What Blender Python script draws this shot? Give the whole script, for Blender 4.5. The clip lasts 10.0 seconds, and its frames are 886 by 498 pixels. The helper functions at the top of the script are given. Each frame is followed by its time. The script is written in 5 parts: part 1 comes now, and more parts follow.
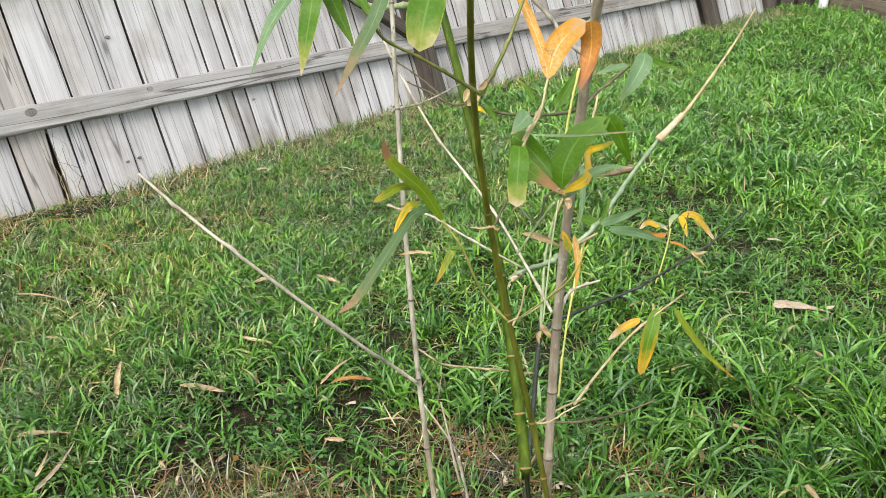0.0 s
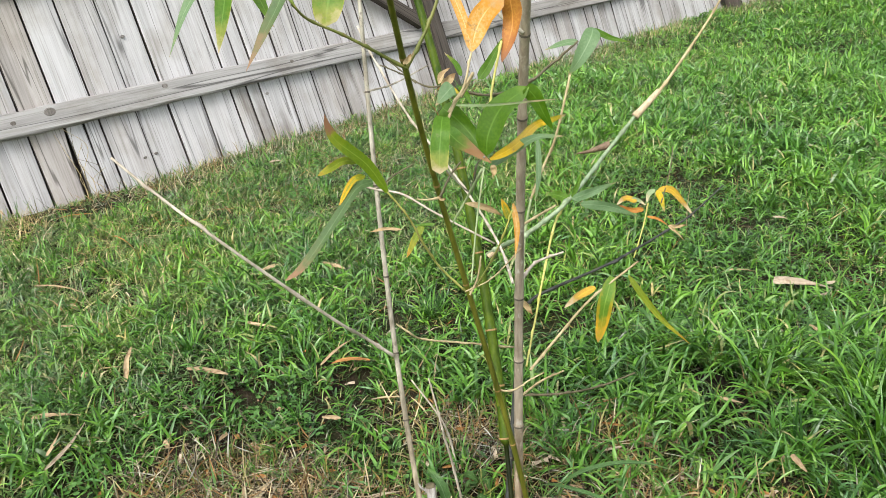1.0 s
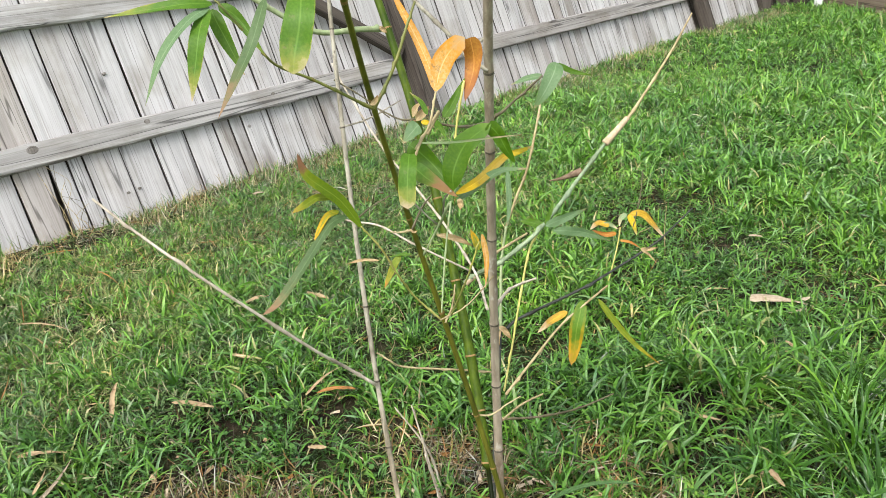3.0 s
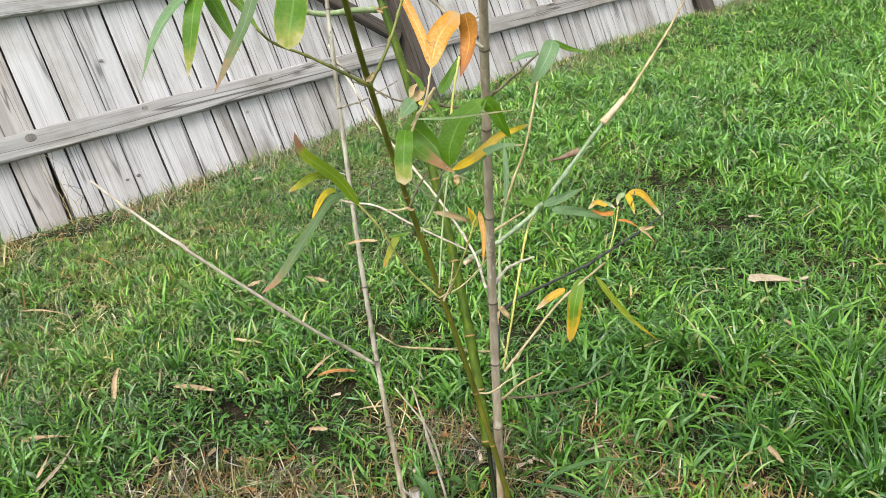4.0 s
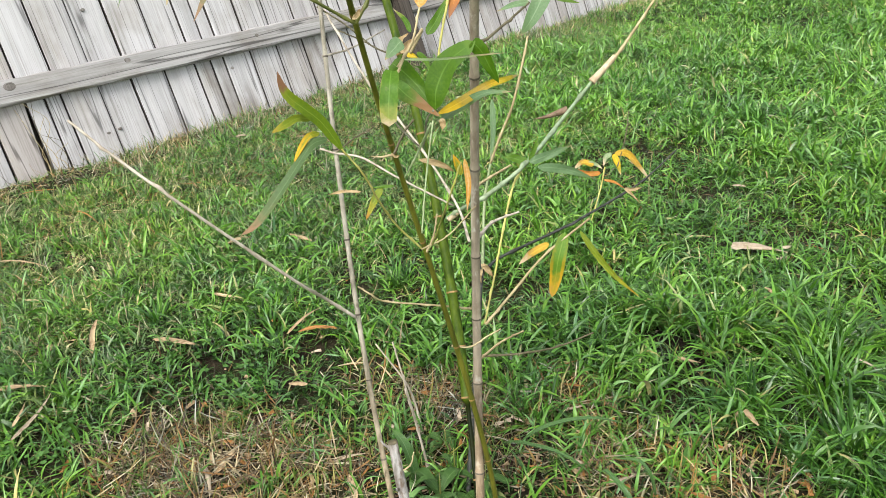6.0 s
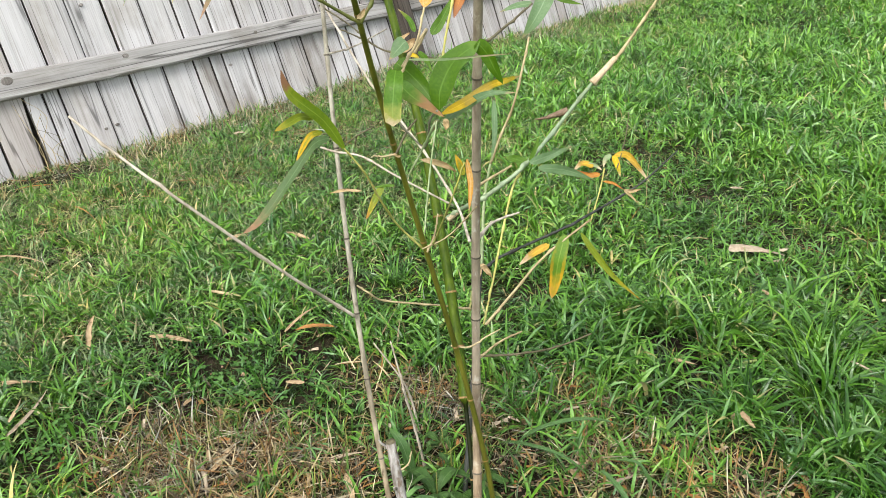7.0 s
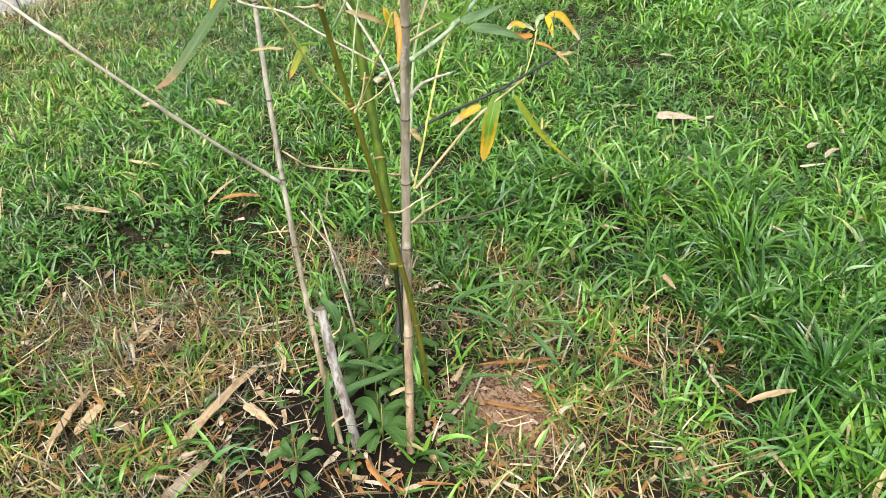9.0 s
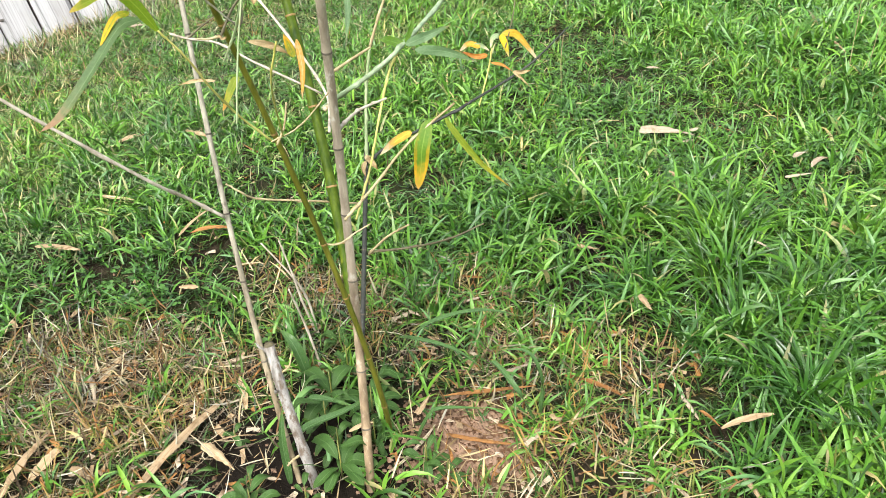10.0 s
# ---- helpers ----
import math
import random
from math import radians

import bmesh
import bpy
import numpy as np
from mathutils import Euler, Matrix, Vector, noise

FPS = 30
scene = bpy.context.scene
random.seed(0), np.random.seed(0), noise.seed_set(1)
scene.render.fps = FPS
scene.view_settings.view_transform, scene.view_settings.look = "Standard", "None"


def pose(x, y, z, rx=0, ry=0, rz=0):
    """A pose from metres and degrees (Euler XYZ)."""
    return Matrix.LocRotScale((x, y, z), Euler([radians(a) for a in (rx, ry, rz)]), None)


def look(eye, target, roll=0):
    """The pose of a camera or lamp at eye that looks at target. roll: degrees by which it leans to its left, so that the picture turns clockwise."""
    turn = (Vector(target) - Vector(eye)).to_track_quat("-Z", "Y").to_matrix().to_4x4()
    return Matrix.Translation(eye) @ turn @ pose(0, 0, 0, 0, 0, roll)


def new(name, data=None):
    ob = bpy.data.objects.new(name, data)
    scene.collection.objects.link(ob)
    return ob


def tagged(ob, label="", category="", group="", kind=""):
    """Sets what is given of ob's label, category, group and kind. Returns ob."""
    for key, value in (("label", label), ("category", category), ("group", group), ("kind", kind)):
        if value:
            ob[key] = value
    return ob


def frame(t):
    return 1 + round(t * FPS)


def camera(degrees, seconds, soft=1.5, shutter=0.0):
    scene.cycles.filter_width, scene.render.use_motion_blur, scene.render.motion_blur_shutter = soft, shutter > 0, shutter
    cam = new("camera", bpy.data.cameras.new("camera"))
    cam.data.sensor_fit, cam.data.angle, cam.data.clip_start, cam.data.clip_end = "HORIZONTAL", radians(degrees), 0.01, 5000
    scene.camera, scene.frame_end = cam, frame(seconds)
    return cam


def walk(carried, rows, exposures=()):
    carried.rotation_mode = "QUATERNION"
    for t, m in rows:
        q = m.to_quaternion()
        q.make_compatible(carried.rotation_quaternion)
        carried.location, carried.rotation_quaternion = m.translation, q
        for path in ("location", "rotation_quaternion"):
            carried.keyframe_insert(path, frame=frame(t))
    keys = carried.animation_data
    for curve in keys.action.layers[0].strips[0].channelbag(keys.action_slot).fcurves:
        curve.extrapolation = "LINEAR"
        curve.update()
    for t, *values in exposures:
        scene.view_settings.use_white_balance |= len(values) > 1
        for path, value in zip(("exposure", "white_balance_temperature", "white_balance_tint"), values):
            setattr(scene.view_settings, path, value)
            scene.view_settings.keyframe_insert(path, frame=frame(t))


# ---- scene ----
cam = camera(57.7, 10.0, soft=0.9)
PATH = [
    (0, (0.329, 0.346, 0.996), (-0.908, 1.701, 0.2), -1.1),
    (0.5, (0.386, 0.371, 0.986), (-0.91, 1.66, 0.175), -3.0),
    (1, (0.42, 0.373, 0.987), (-0.872, 1.666, 0.177), -3.4),
    (1.5, (0.433, 0.362, 0.998), (-0.856, 1.682, 0.226), -3.2),
    (2, (0.436, 0.363, 0.999), (-0.858, 1.68, 0.231), -3.6),
    (2.5, (0.444, 0.368, 1.003), (-0.844, 1.698, 0.247), -4.2),
    (4, (0.455, 0.363, 0.995), (-0.822, 1.686, 0.209), -5.1),
    (4.5, (0.461, 0.368, 0.982), (-0.797, 1.68, 0.147), -4.7),
    (5, (0.456, 0.369, 0.973), (-0.777, 1.683, 0.105), -3.5),
    (5.5, (0.455, 0.367, 0.972), (-0.775, 1.687, 0.107), -3.3),
    (7, (0.449, 0.36, 0.974), (-0.772, 1.688, 0.11), -2.5),
    (7.5, (0.446, 0.361, 0.974), (-0.76, 1.7, 0.105), -1.7),
    (8, (0.441, 0.361, 0.97), (-0.718, 1.704, 0.046), -1.2),
    (8.5, (0.441, 0.359, 0.964), (-0.609, 1.687, -0.101), -0.4),
    (9, (0.439, 0.37, 0.953), (-0.551, 1.683, -0.187), -0.1),
    (9.5, (0.464, 0.375, 0.953), (-0.593, 1.678, -0.135), -2.1),
    (10, (0.495, 0.462, 0.941), (-0.552, 1.763, -0.158), -3.1),
]
walk(cam, [(t, look(eye, target, roll)) for t, eye, target, roll in PATH], [(0, 0.96), (1.5, 1.01), (8.1, 1.01), (8.6, 1.11), (9.1, 1.26), (10, 1.41)])

# ---- light ----
SUN_HEIGHT, SUN_TURN = radians(54), radians(164)
world = bpy.data.worlds.new("sky")
scene.world = world
world.use_nodes = True
wn = world.node_tree.nodes
sky = wn.new("ShaderNodeTexSky")
sky.sky_type, sky.sun_disc = "NISHITA", False
sky.sun_elevation, sky.sun_rotation = SUN_HEIGHT, SUN_TURN
sky.air_density, sky.dust_density, sky.ozone_density = 1.0, 3.0, 1.0
wn["Background"].inputs[1].default_value = 0.16
haze = wn.new("ShaderNodeHueSaturation")
haze.inputs["Saturation"].default_value = 0.3
world.node_tree.links.new(sky.outputs[0], haze.inputs["Color"])
world.node_tree.links.new(haze.outputs[0], wn["Background"].inputs[0])
sun_data = bpy.data.lights.new("sun", "SUN")
sun_data.energy, sun_data.angle, sun_data.color = 1.55, radians(32), (1.0, 0.96, 0.9)
sun = new("sun", sun_data)
way = Vector((math.sin(SUN_TURN) * math.cos(SUN_HEIGHT), math.cos(SUN_TURN) * math.cos(SUN_HEIGHT), math.sin(SUN_HEIGHT)))
sun.matrix_world = look(tuple(way * 20), (0, 0, 0))


# ---- materials ----
def material(name, rough=0.6, spec=0.4):
    m = bpy.data.materials.new(name)
    m.use_nodes = True
    nt = m.node_tree
    b = nt.nodes["Principled BSDF"]
    b.inputs["Roughness"].default_value = rough
    b.inputs["Specular IOR Level"].default_value = spec
    return m, nt, b


def add(nt, kind, **inputs):
    n = nt.nodes.new(kind)
    for key, value in inputs.items():
        n.inputs[key.replace("_", " ")].default_value = value
    return n


def ramp(nt, source, stops):
    r = nt.nodes.new("ShaderNodeValToRGB")
    e = r.color_ramp.elements
    while len(e) < len(stops):
        e.new(0.5)
    for k, (p, c) in zip(e, stops):
        k.position, k.color = p, (*c, 1)
    nt.links.new(source, r.inputs[0])
    return r.outputs[0]


def mix(nt, a, b, fac, how="MIX"):
    n = nt.nodes.new("ShaderNodeMix")
    n.data_type, n.blend_type = "RGBA", how
    for slot, v in ((0, fac), (6, a), (7, b)):
        if isinstance(v, bpy.types.NodeSocket):
            nt.links.new(v, n.inputs[slot])
        elif isinstance(v, tuple):
            n.inputs[slot].default_value = (*v, 1)
        else:
            n.inputs[slot].default_value = v
    return n.outputs[2]


def coords(nt, kind="Object", scale=(1, 1, 1), random_shift=False):
    tc = nt.nodes.new("ShaderNodeTexCoord")
    mp = nt.nodes.new("ShaderNodeMapping")
    mp.inputs["Scale"].default_value = scale
    nt.links.new(tc.outputs[kind], mp.inputs[0])
    if random_shift:
        oi = nt.nodes.new("ShaderNodeObjectInfo")
        mul = nt.nodes.new("ShaderNodeMath")
        mul.operation = "MULTIPLY"
        mul.inputs[1].default_value = 37.0
        nt.links.new(oi.outputs["Random"], mul.inputs[0])
        nt.links.new(mul.outputs[0], mp.inputs["Location"])
    return mp.outputs[0]


def noise_of(nt, vec, scale, detail=4.0, rough=0.55, distortion=0.0):
    n = add(nt, "ShaderNodeTexNoise", Scale=scale, Detail=detail, Roughness=rough, Distortion=distortion)
    nt.links.new(vec, n.inputs["Vector"])
    return n.outputs[0]


def bump(nt, b, height, strength, distance=0.002):
    n = add(nt, "ShaderNodeBump", Strength=strength, Distance=distance)
    nt.links.new(height, n.inputs["Height"])
    nt.links.new(n.outputs[0], b.inputs["Normal"])


def translucent(nt, b, colour, amount):
    t = nt.nodes.new("ShaderNodeBsdfTranslucent")
    nt.links.new(colour, t.inputs[0])
    m = nt.nodes.new("ShaderNodeMixShader")
    m.inputs[0].default_value = amount
    nt.links.new(b.outputs[0], m.inputs[1])
    nt.links.new(t.outputs[0], m.inputs[2])
    nt.links.new(m.outputs[0], nt.nodes["Material Output"].inputs[0])


def grey_wood(name, low, mid, high, grain=1.0, along=1.6):
    """Weathered timber with the grain along local z."""
    m, nt, b = material(name, 0.85, 0.2)
    v = coords(nt, "Object", (55, 55, along), True)
    wide = coords(nt, "Object", (16, 16, 0.9), True)
    g = noise_of(nt, v, 1.0, 8, 0.65, 0.6)
    w = noise_of(nt, wide, 1.0, 4, 0.6, 0.4)
    blotch = noise_of(nt, coords(nt, "Object", (5, 5, 3), True), 1.0, 5, 0.6)
    c = ramp(nt, g, [(0.22, low), (0.46, mid), (0.75, high)])
    c = mix(nt, c, ramp(nt, w, [(0.35, tuple(x * 0.72 for x in mid)), (0.6, high)]), 0.45)
    crack = noise_of(nt, coords(nt, "Object", (14, 14, 0.35), True), 1.0, 2, 0.5, 0.2)
    c = mix(nt, c, tuple(x * 0.45 for x in low), ramp(nt, crack, [(0.488, (0, 0, 0)), (0.497, (0.75, 0.75, 0.75)), (0.503, (0.75, 0.75, 0.75)), (0.512, (0, 0, 0))]))
    oi = nt.nodes.new("ShaderNodeObjectInfo")
    c = mix(nt, c, ramp(nt, oi.outputs["Random"], [(0, (0.8, 0.77, 0.74)), (0.18, (0.9, 0.885, 0.87)), (0.55, (0.96, 0.96, 0.955)), (1, (1, 1, 1))]), 1.0, "MULTIPLY")
    c = mix(nt, c, ramp(nt, blotch, [(0.36, (0.62, 0.57, 0.5)), (0.52, (1, 1, 1))]), 0.55, "MULTIPLY")
    stain = noise_of(nt, coords(nt, "Object", (9, 9, 1.7), True), 1.0, 6, 0.7, 0.8)
    c = mix(nt, c, ramp(nt, stain, [(0.32, (0.68, 0.65, 0.61)), (0.47, (1.02, 1.02, 1.02))]), 0.85, "MULTIPLY")
    hair = noise_of(nt, coords(nt, "Object", (190, 190, 2.2), True), 1.0, 5, 0.7, 0.3)
    c = mix(nt, c, ramp(nt, hair, [(0.34, (0.66, 0.64, 0.61)), (0.5, (1, 1, 1)), (0.7, (1.06, 1.06, 1.06))]), 0.8, "MULTIPLY")
    knots = add(nt, "ShaderNodeTexVoronoi", Scale=1.0)
    nt.links.new(coords(nt, "Object", (7, 7, 2.6), True), knots.inputs["Vector"])
    c = mix(nt, c, tuple(x * 0.5 for x in low), ramp(nt, knots.outputs["Distance"], [(0.05, (0.8, 0.8, 0.8)), (0.1, (0.25, 0.25, 0.25)), (0.16, (0, 0, 0))]))
    nt.links.new(c, b.inputs["Base Color"])
    bump(nt, b, g, 0.5 * grain, 0.003)
    return m


PALING = grey_wood("weathered_paling", (0.225, 0.219, 0.215), (0.43, 0.423, 0.421), (0.568, 0.561, 0.56))
STAINED = grey_wood("stained_paling", (0.185, 0.168, 0.152), (0.385, 0.362, 0.342), (0.52, 0.5, 0.48))
KNOT = grey_wood("knot_wood", (0.07, 0.062, 0.055), (0.19, 0.175, 0.16), (0.33, 0.31, 0.29))
RAIL = grey_wood("weathered_rail", (0.085, 0.08, 0.075), (0.325, 0.318, 0.31), (0.515, 0.508, 0.498), 1.6)
# Board sides near black: the shade in the gaps is put into their colour.
EDGE = grey_wood("gap_shade_edge", (0.03, 0.027, 0.024), (0.07, 0.064, 0.058), (0.13, 0.12, 0.11))
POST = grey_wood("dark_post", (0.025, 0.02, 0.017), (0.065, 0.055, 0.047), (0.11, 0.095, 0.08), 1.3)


def stem_material(name, low, high, spots, rough=0.55, streak=(70, 70, 4), spot_at=0.62, mottle=0.8, foot=None, spec=0.4, foot_at=(0.1, 0.4)):
    m, nt, b = material(name, rough, spec)
    g = noise_of(nt, coords(nt, "Object", streak), 1.0, 5, 0.6, 0.3)
    s = noise_of(nt, coords(nt, "Object", (110, 110, 60)), 1.0, 4, 0.6)
    c = ramp(nt, g, [(0.32, low), (0.68, high)])
    c = mix(nt, c, spots, ramp(nt, s, [(spot_at, (0, 0, 0)), (spot_at + 0.12, (0.8, 0.8, 0.8))]))
    broad = noise_of(nt, coords(nt, "Object", (40, 40, 22)), 1.0, 5, 0.65)
    if foot:
        # lower joints of another colour
        axes = nt.nodes.new("ShaderNodeSeparateXYZ")
        nt.links.new(coords(nt, "Object"), axes.inputs[0])
        c = mix(nt, c, foot, ramp(nt, axes.outputs["Z"], [(foot_at[0], (0.9, 0.9, 0.9)), (foot_at[1], (0, 0, 0))]), "MULTIPLY")
    c = mix(nt, c, ramp(nt, broad, [(0.35, (0.62, 0.58, 0.54)), (0.55, (1, 1, 1))]), mottle, "MULTIPLY")
    nt.links.new(c, b.inputs["Base Color"])
    bump(nt, b, g, 0.25, 0.001)
    return m


DEAD = stem_material("dead_culm", (0.165, 0.15, 0.11), (0.43, 0.405, 0.325), (0.085, 0.065, 0.045), 0.7, (90, 90, 9), spot_at=0.57, foot=(0.84, 0.7, 0.52))
BLEACHED = stem_material("bleached_branch", (0.36, 0.31, 0.24), (0.6, 0.54, 0.45), (0.2, 0.16, 0.12), 0.7, (90, 90, 30), spot_at=0.62)
DEAD_TAN = stem_material("dead_tan_culm", (0.165, 0.128, 0.09), (0.4, 0.345, 0.262), (0.5, 0.47, 0.41), 0.65, (90, 90, 7), spot_at=0.58, foot=(0.84, 0.7, 0.52))
GREEN_CULM = stem_material("green_culm", (0.018, 0.044, 0.002), (0.09, 0.135, 0.008), (0.15, 0.155, 0.015), 0.45, (70, 70, 1.5), mottle=0.45, spec=0.16, foot=(0.06, 0.05, 0.05), foot_at=(0.2, 0.212))
OLIVE_CULM = stem_material("olive_culm", (0.05, 0.058, 0.006), (0.165, 0.165, 0.022), (0.13, 0.09, 0.016), 0.45, (70, 70, 2.5), spot_at=0.63, mottle=0.4, spec=0.25)
GREENSTEM = stem_material("green_twig", (0.09, 0.12, 0.02), (0.2, 0.2, 0.05), (0.2, 0.11, 0.04), 0.5)
PALESTEM = stem_material("pale_green_twig", (0.2, 0.27, 0.12), (0.34, 0.4, 0.22), (0.3, 0.2, 0.1), 0.5)
BR1 = stem_material("blue_green_branch", (0.16, 0.24, 0.13), (0.29, 0.36, 0.22), (0.42, 0.36, 0.18), 0.5)
DARKSTEM = stem_material("dark_twig", (0.07, 0.06, 0.03), (0.15, 0.13, 0.07), (0.2, 0.16, 0.1), 0.6)
BLACKSTEM = stem_material("sooty_twig", (0.018, 0.02, 0.018), (0.05, 0.055, 0.045), (0.25, 0.24, 0.22), 0.6)
TANSTEM = stem_material("tan_twig", (0.30, 0.235, 0.12), (0.50, 0.42, 0.24), (0.24, 0.16, 0.07), 0.65)
YELLOWSTEM = stem_material("yellow_stalk", (0.38, 0.37, 0.08), (0.55, 0.52, 0.17), (0.45, 0.3, 0.12), 0.55)
TAN = stem_material("tan_sheath", (0.40, 0.30, 0.18), (0.60, 0.48, 0.32), (0.27, 0.17, 0.08), 0.7)
DRYBROWN = stem_material("brown_sheath", (0.12, 0.075, 0.045), (0.27, 0.19, 0.125), (0.4, 0.3, 0.2), 0.7)
STUMP = stem_material("bleached_stump", (0.19, 0.175, 0.155), (0.46, 0.445, 0.42), (0.13, 0.085, 0.05), 0.8, (150, 150, 30), 0.51, mottle=1.0)
RING = stem_material("dark_node_ring", (0.05, 0.04, 0.03), (0.16, 0.135, 0.1), (0.3, 0.27, 0.22), 0.75, (60, 60, 60))
NODE = stem_material("node_ring", (0.17, 0.1, 0.035), (0.36, 0.23, 0.09), (0.1, 0.05, 0.02), 0.7)


def leaf_material(name, body, vein, edge, tip, tip_at, edge_amount, see_through=0.35, rough=0.5, withered=0.12):
    """A blade coloured from base to tip (attribute along) and from midrib to edge (attribute across)."""
    m, nt, b = material(name, rough - 0.08, 0.3)
    al = nt.nodes.new("ShaderNodeAttribute")
    al.attribute_name = "along"
    ac = nt.nodes.new("ShaderNodeAttribute")
    ac.attribute_name = "across"
    n = noise_of(nt, coords(nt, "Object"), 90, 4, 0.6)
    fine = noise_of(nt, coords(nt, "Object"), 420, 2, 0.5)
    wob = nt.nodes.new("ShaderNodeMath")
    wob.operation = "MULTIPLY_ADD"
    wob.inputs[1].default_value, wob.inputs[2].default_value = 0.6, -0.3
    nt.links.new(n, wob.inputs[0])
    v = nt.nodes.new("ShaderNodeMath")
    nt.links.new(al.outputs["Fac"], v.inputs[0])
    nt.links.new(wob.outputs[0], v.inputs[1])
    u = nt.nodes.new("ShaderNodeMath")
    nt.links.new(ac.outputs["Fac"], u.inputs[0])
    nt.links.new(wob.outputs[0], u.inputs[1])
    c = mix(nt, body, vein, ramp(nt, fine, [(0.4, (0, 0, 0)), (0.62, (0.6, 0.6, 0.6))]))
    # fine parallel veins and a pale midrib
    lines = nt.nodes.new("ShaderNodeMath")
    lines.operation = "MULTIPLY"
    lines.inputs[1].default_value = 70.0
    nt.links.new(ac.outputs["Fac"], lines.inputs[0])
    ridge = nt.nodes.new("ShaderNodeMath")
    ridge.operation = "SINE"
    nt.links.new(lines.outputs[0], ridge.inputs[0])
    c = mix(nt, c, vein, ramp(nt, ridge.outputs[0], [(0.2, (0, 0, 0)), (0.95, (0.22, 0.22, 0.22))]))
    c = mix(nt, c, tuple(min(1.0, 1.25 * q + 0.02) for q in vein), ramp(nt, ac.outputs["Fac"], [(0.03, (0.8, 0.8, 0.8)), (0.09, (0, 0, 0))]))
    rim = ramp(nt, u.outputs[0], [(1 - edge_amount, (0, 0, 0)), (min(1.0, 1.12 - edge_amount), (1, 1, 1))])
    rim = mix(nt, rim, ramp(nt, v.outputs[0], [(0.15, (0.05, 0.05, 0.05)), (0.7, (0.9, 0.9, 0.9))]), 1.0, "MULTIPLY")
    c = mix(nt, c, edge, rim)
    c = mix(nt, c, edge, ramp(nt, v.outputs[0], [(max(0.0, tip_at - 0.25), (0, 0, 0)), (tip_at, (0.7, 0.7, 0.7))]))
    c = mix(nt, c, tip, ramp(nt, v.outputs[0], [(tip_at - 0.03, (0, 0, 0)), (min(1.0, tip_at + 0.14), (1, 1, 1))]))
    rot = noise_of(nt, coords(nt, "Object"), 150, 5, 0.7)
    c = mix(nt, c, tuple(0.45 * q for q in tip), ramp(nt, rot, [(0.6, (0, 0, 0)), (0.7, (withered, withered, withered))]))
    nt.links.new(c, b.inputs["Base Color"])
    bump(nt, b, ridge.outputs[0], 0.2, 0.0004)
    translucent(nt, b, c, see_through)
    return m


LEAF_GREEN = leaf_material("green_leaf", (0.06, 0.145, 0.004), (0.09, 0.19, 0.008), (0.13, 0.23, 0.015), (0.36, 0.24, 0.09), 0.96, 0.07)
LEAF_PLAIN = leaf_material("plain_leaf", (0.058, 0.14, 0.004), (0.088, 0.185, 0.008), (0.07, 0.17, 0.008), (0.10, 0.20, 0.012), 0.9, 0.05)
LEAF_TIP = leaf_material("browning_leaf", (0.075, 0.18, 0.010), (0.11, 0.23, 0.018), (0.34, 0.33, 0.06), (0.50, 0.40, 0.24), 0.86, 0.08, withered=0.45)
LEAF_YELLOW = leaf_material("yellowing_leaf", (0.17, 0.25, 0.015), (0.4, 0.33, 0.015), (0.74, 0.42, 0.01), (0.55, 0.28, 0.05), 0.85, 0.75, withered=0.45)
LEAF_ORANGE = leaf_material("orange_leaf", (0.64, 0.32, 0.05), (0.7, 0.46, 0.2), (0.62, 0.27, 0.02), (0.5, 0.34, 0.17), 0.85, 0.3, 0.3, 0.5, withered=0.7)
LEAF_HALF = leaf_material("half_withered_leaf", (0.062, 0.115, 0.035), (0.09, 0.15, 0.05), (0.13, 0.14, 0.05), (0.25, 0.15, 0.08), 0.74, 0.12, 0.2, 0.5)
LEAF_GOLD = leaf_material("golden_leaf", (0.62, 0.40, 0.01), (0.7, 0.48, 0.03), (0.24, 0.26, 0.02), (0.48, 0.36, 0.17), 0.8, 0.3, 0.3, 0.5, withered=0.75)
LEAF_OLIVE = leaf_material("yellow_green_leaf", (0.15, 0.21, 0.01), (0.2, 0.25, 0.015), (0.36, 0.3, 0.02), (0.4, 0.18, 0.03), 0.85, 0.2, withered=0.45)
LEAF_SAGE = leaf_material("sage_leaf", (0.22, 0.30, 0.14), (0.27, 0.35, 0.18), (0.3, 0.32, 0.17), (0.55, 0.44, 0.28), 0.62, 0.1, 0.25, 0.5)
LEAF_BLOTCH = leaf_material("blotched_leaf", (0.46, 0.27, 0.02), (0.58, 0.39, 0.03), (0.28, 0.17, 0.03), (0.46, 0.36, 0.22), 0.7, 0.3, 0.25, 0.55, withered=0.7)
LEAF_MARGIN = leaf_material("margined_leaf", (0.11, 0.23, 0.02), (0.17, 0.28, 0.03), (0.6, 0.34, 0.02), (0.5, 0.28, 0.06), 0.85, 0.45, withered=0.45)
LEAF_BROWN = leaf_material("brown_ended_leaf", (0.07, 0.18, 0.010), (0.11, 0.23, 0.018), (0.24, 0.24, 0.06), (0.32, 0.18, 0.08), 0.5, 0.08)
LEAF_RUST = leaf_material("rusty_leaf", (0.42, 0.17, 0.03), (0.55, 0.26, 0.05), (0.34, 0.12, 0.03), (0.3, 0.13, 0.06), 0.8, 0.3, 0.25, 0.55, withered=0.7)
LEAF_GREY = leaf_material("grey_green_leaf", (0.115, 0.205, 0.085), (0.16, 0.25, 0.12), (0.16, 0.24, 0.1), (0.34, 0.26, 0.14), 0.93, 0.1, 0.25, 0.5)
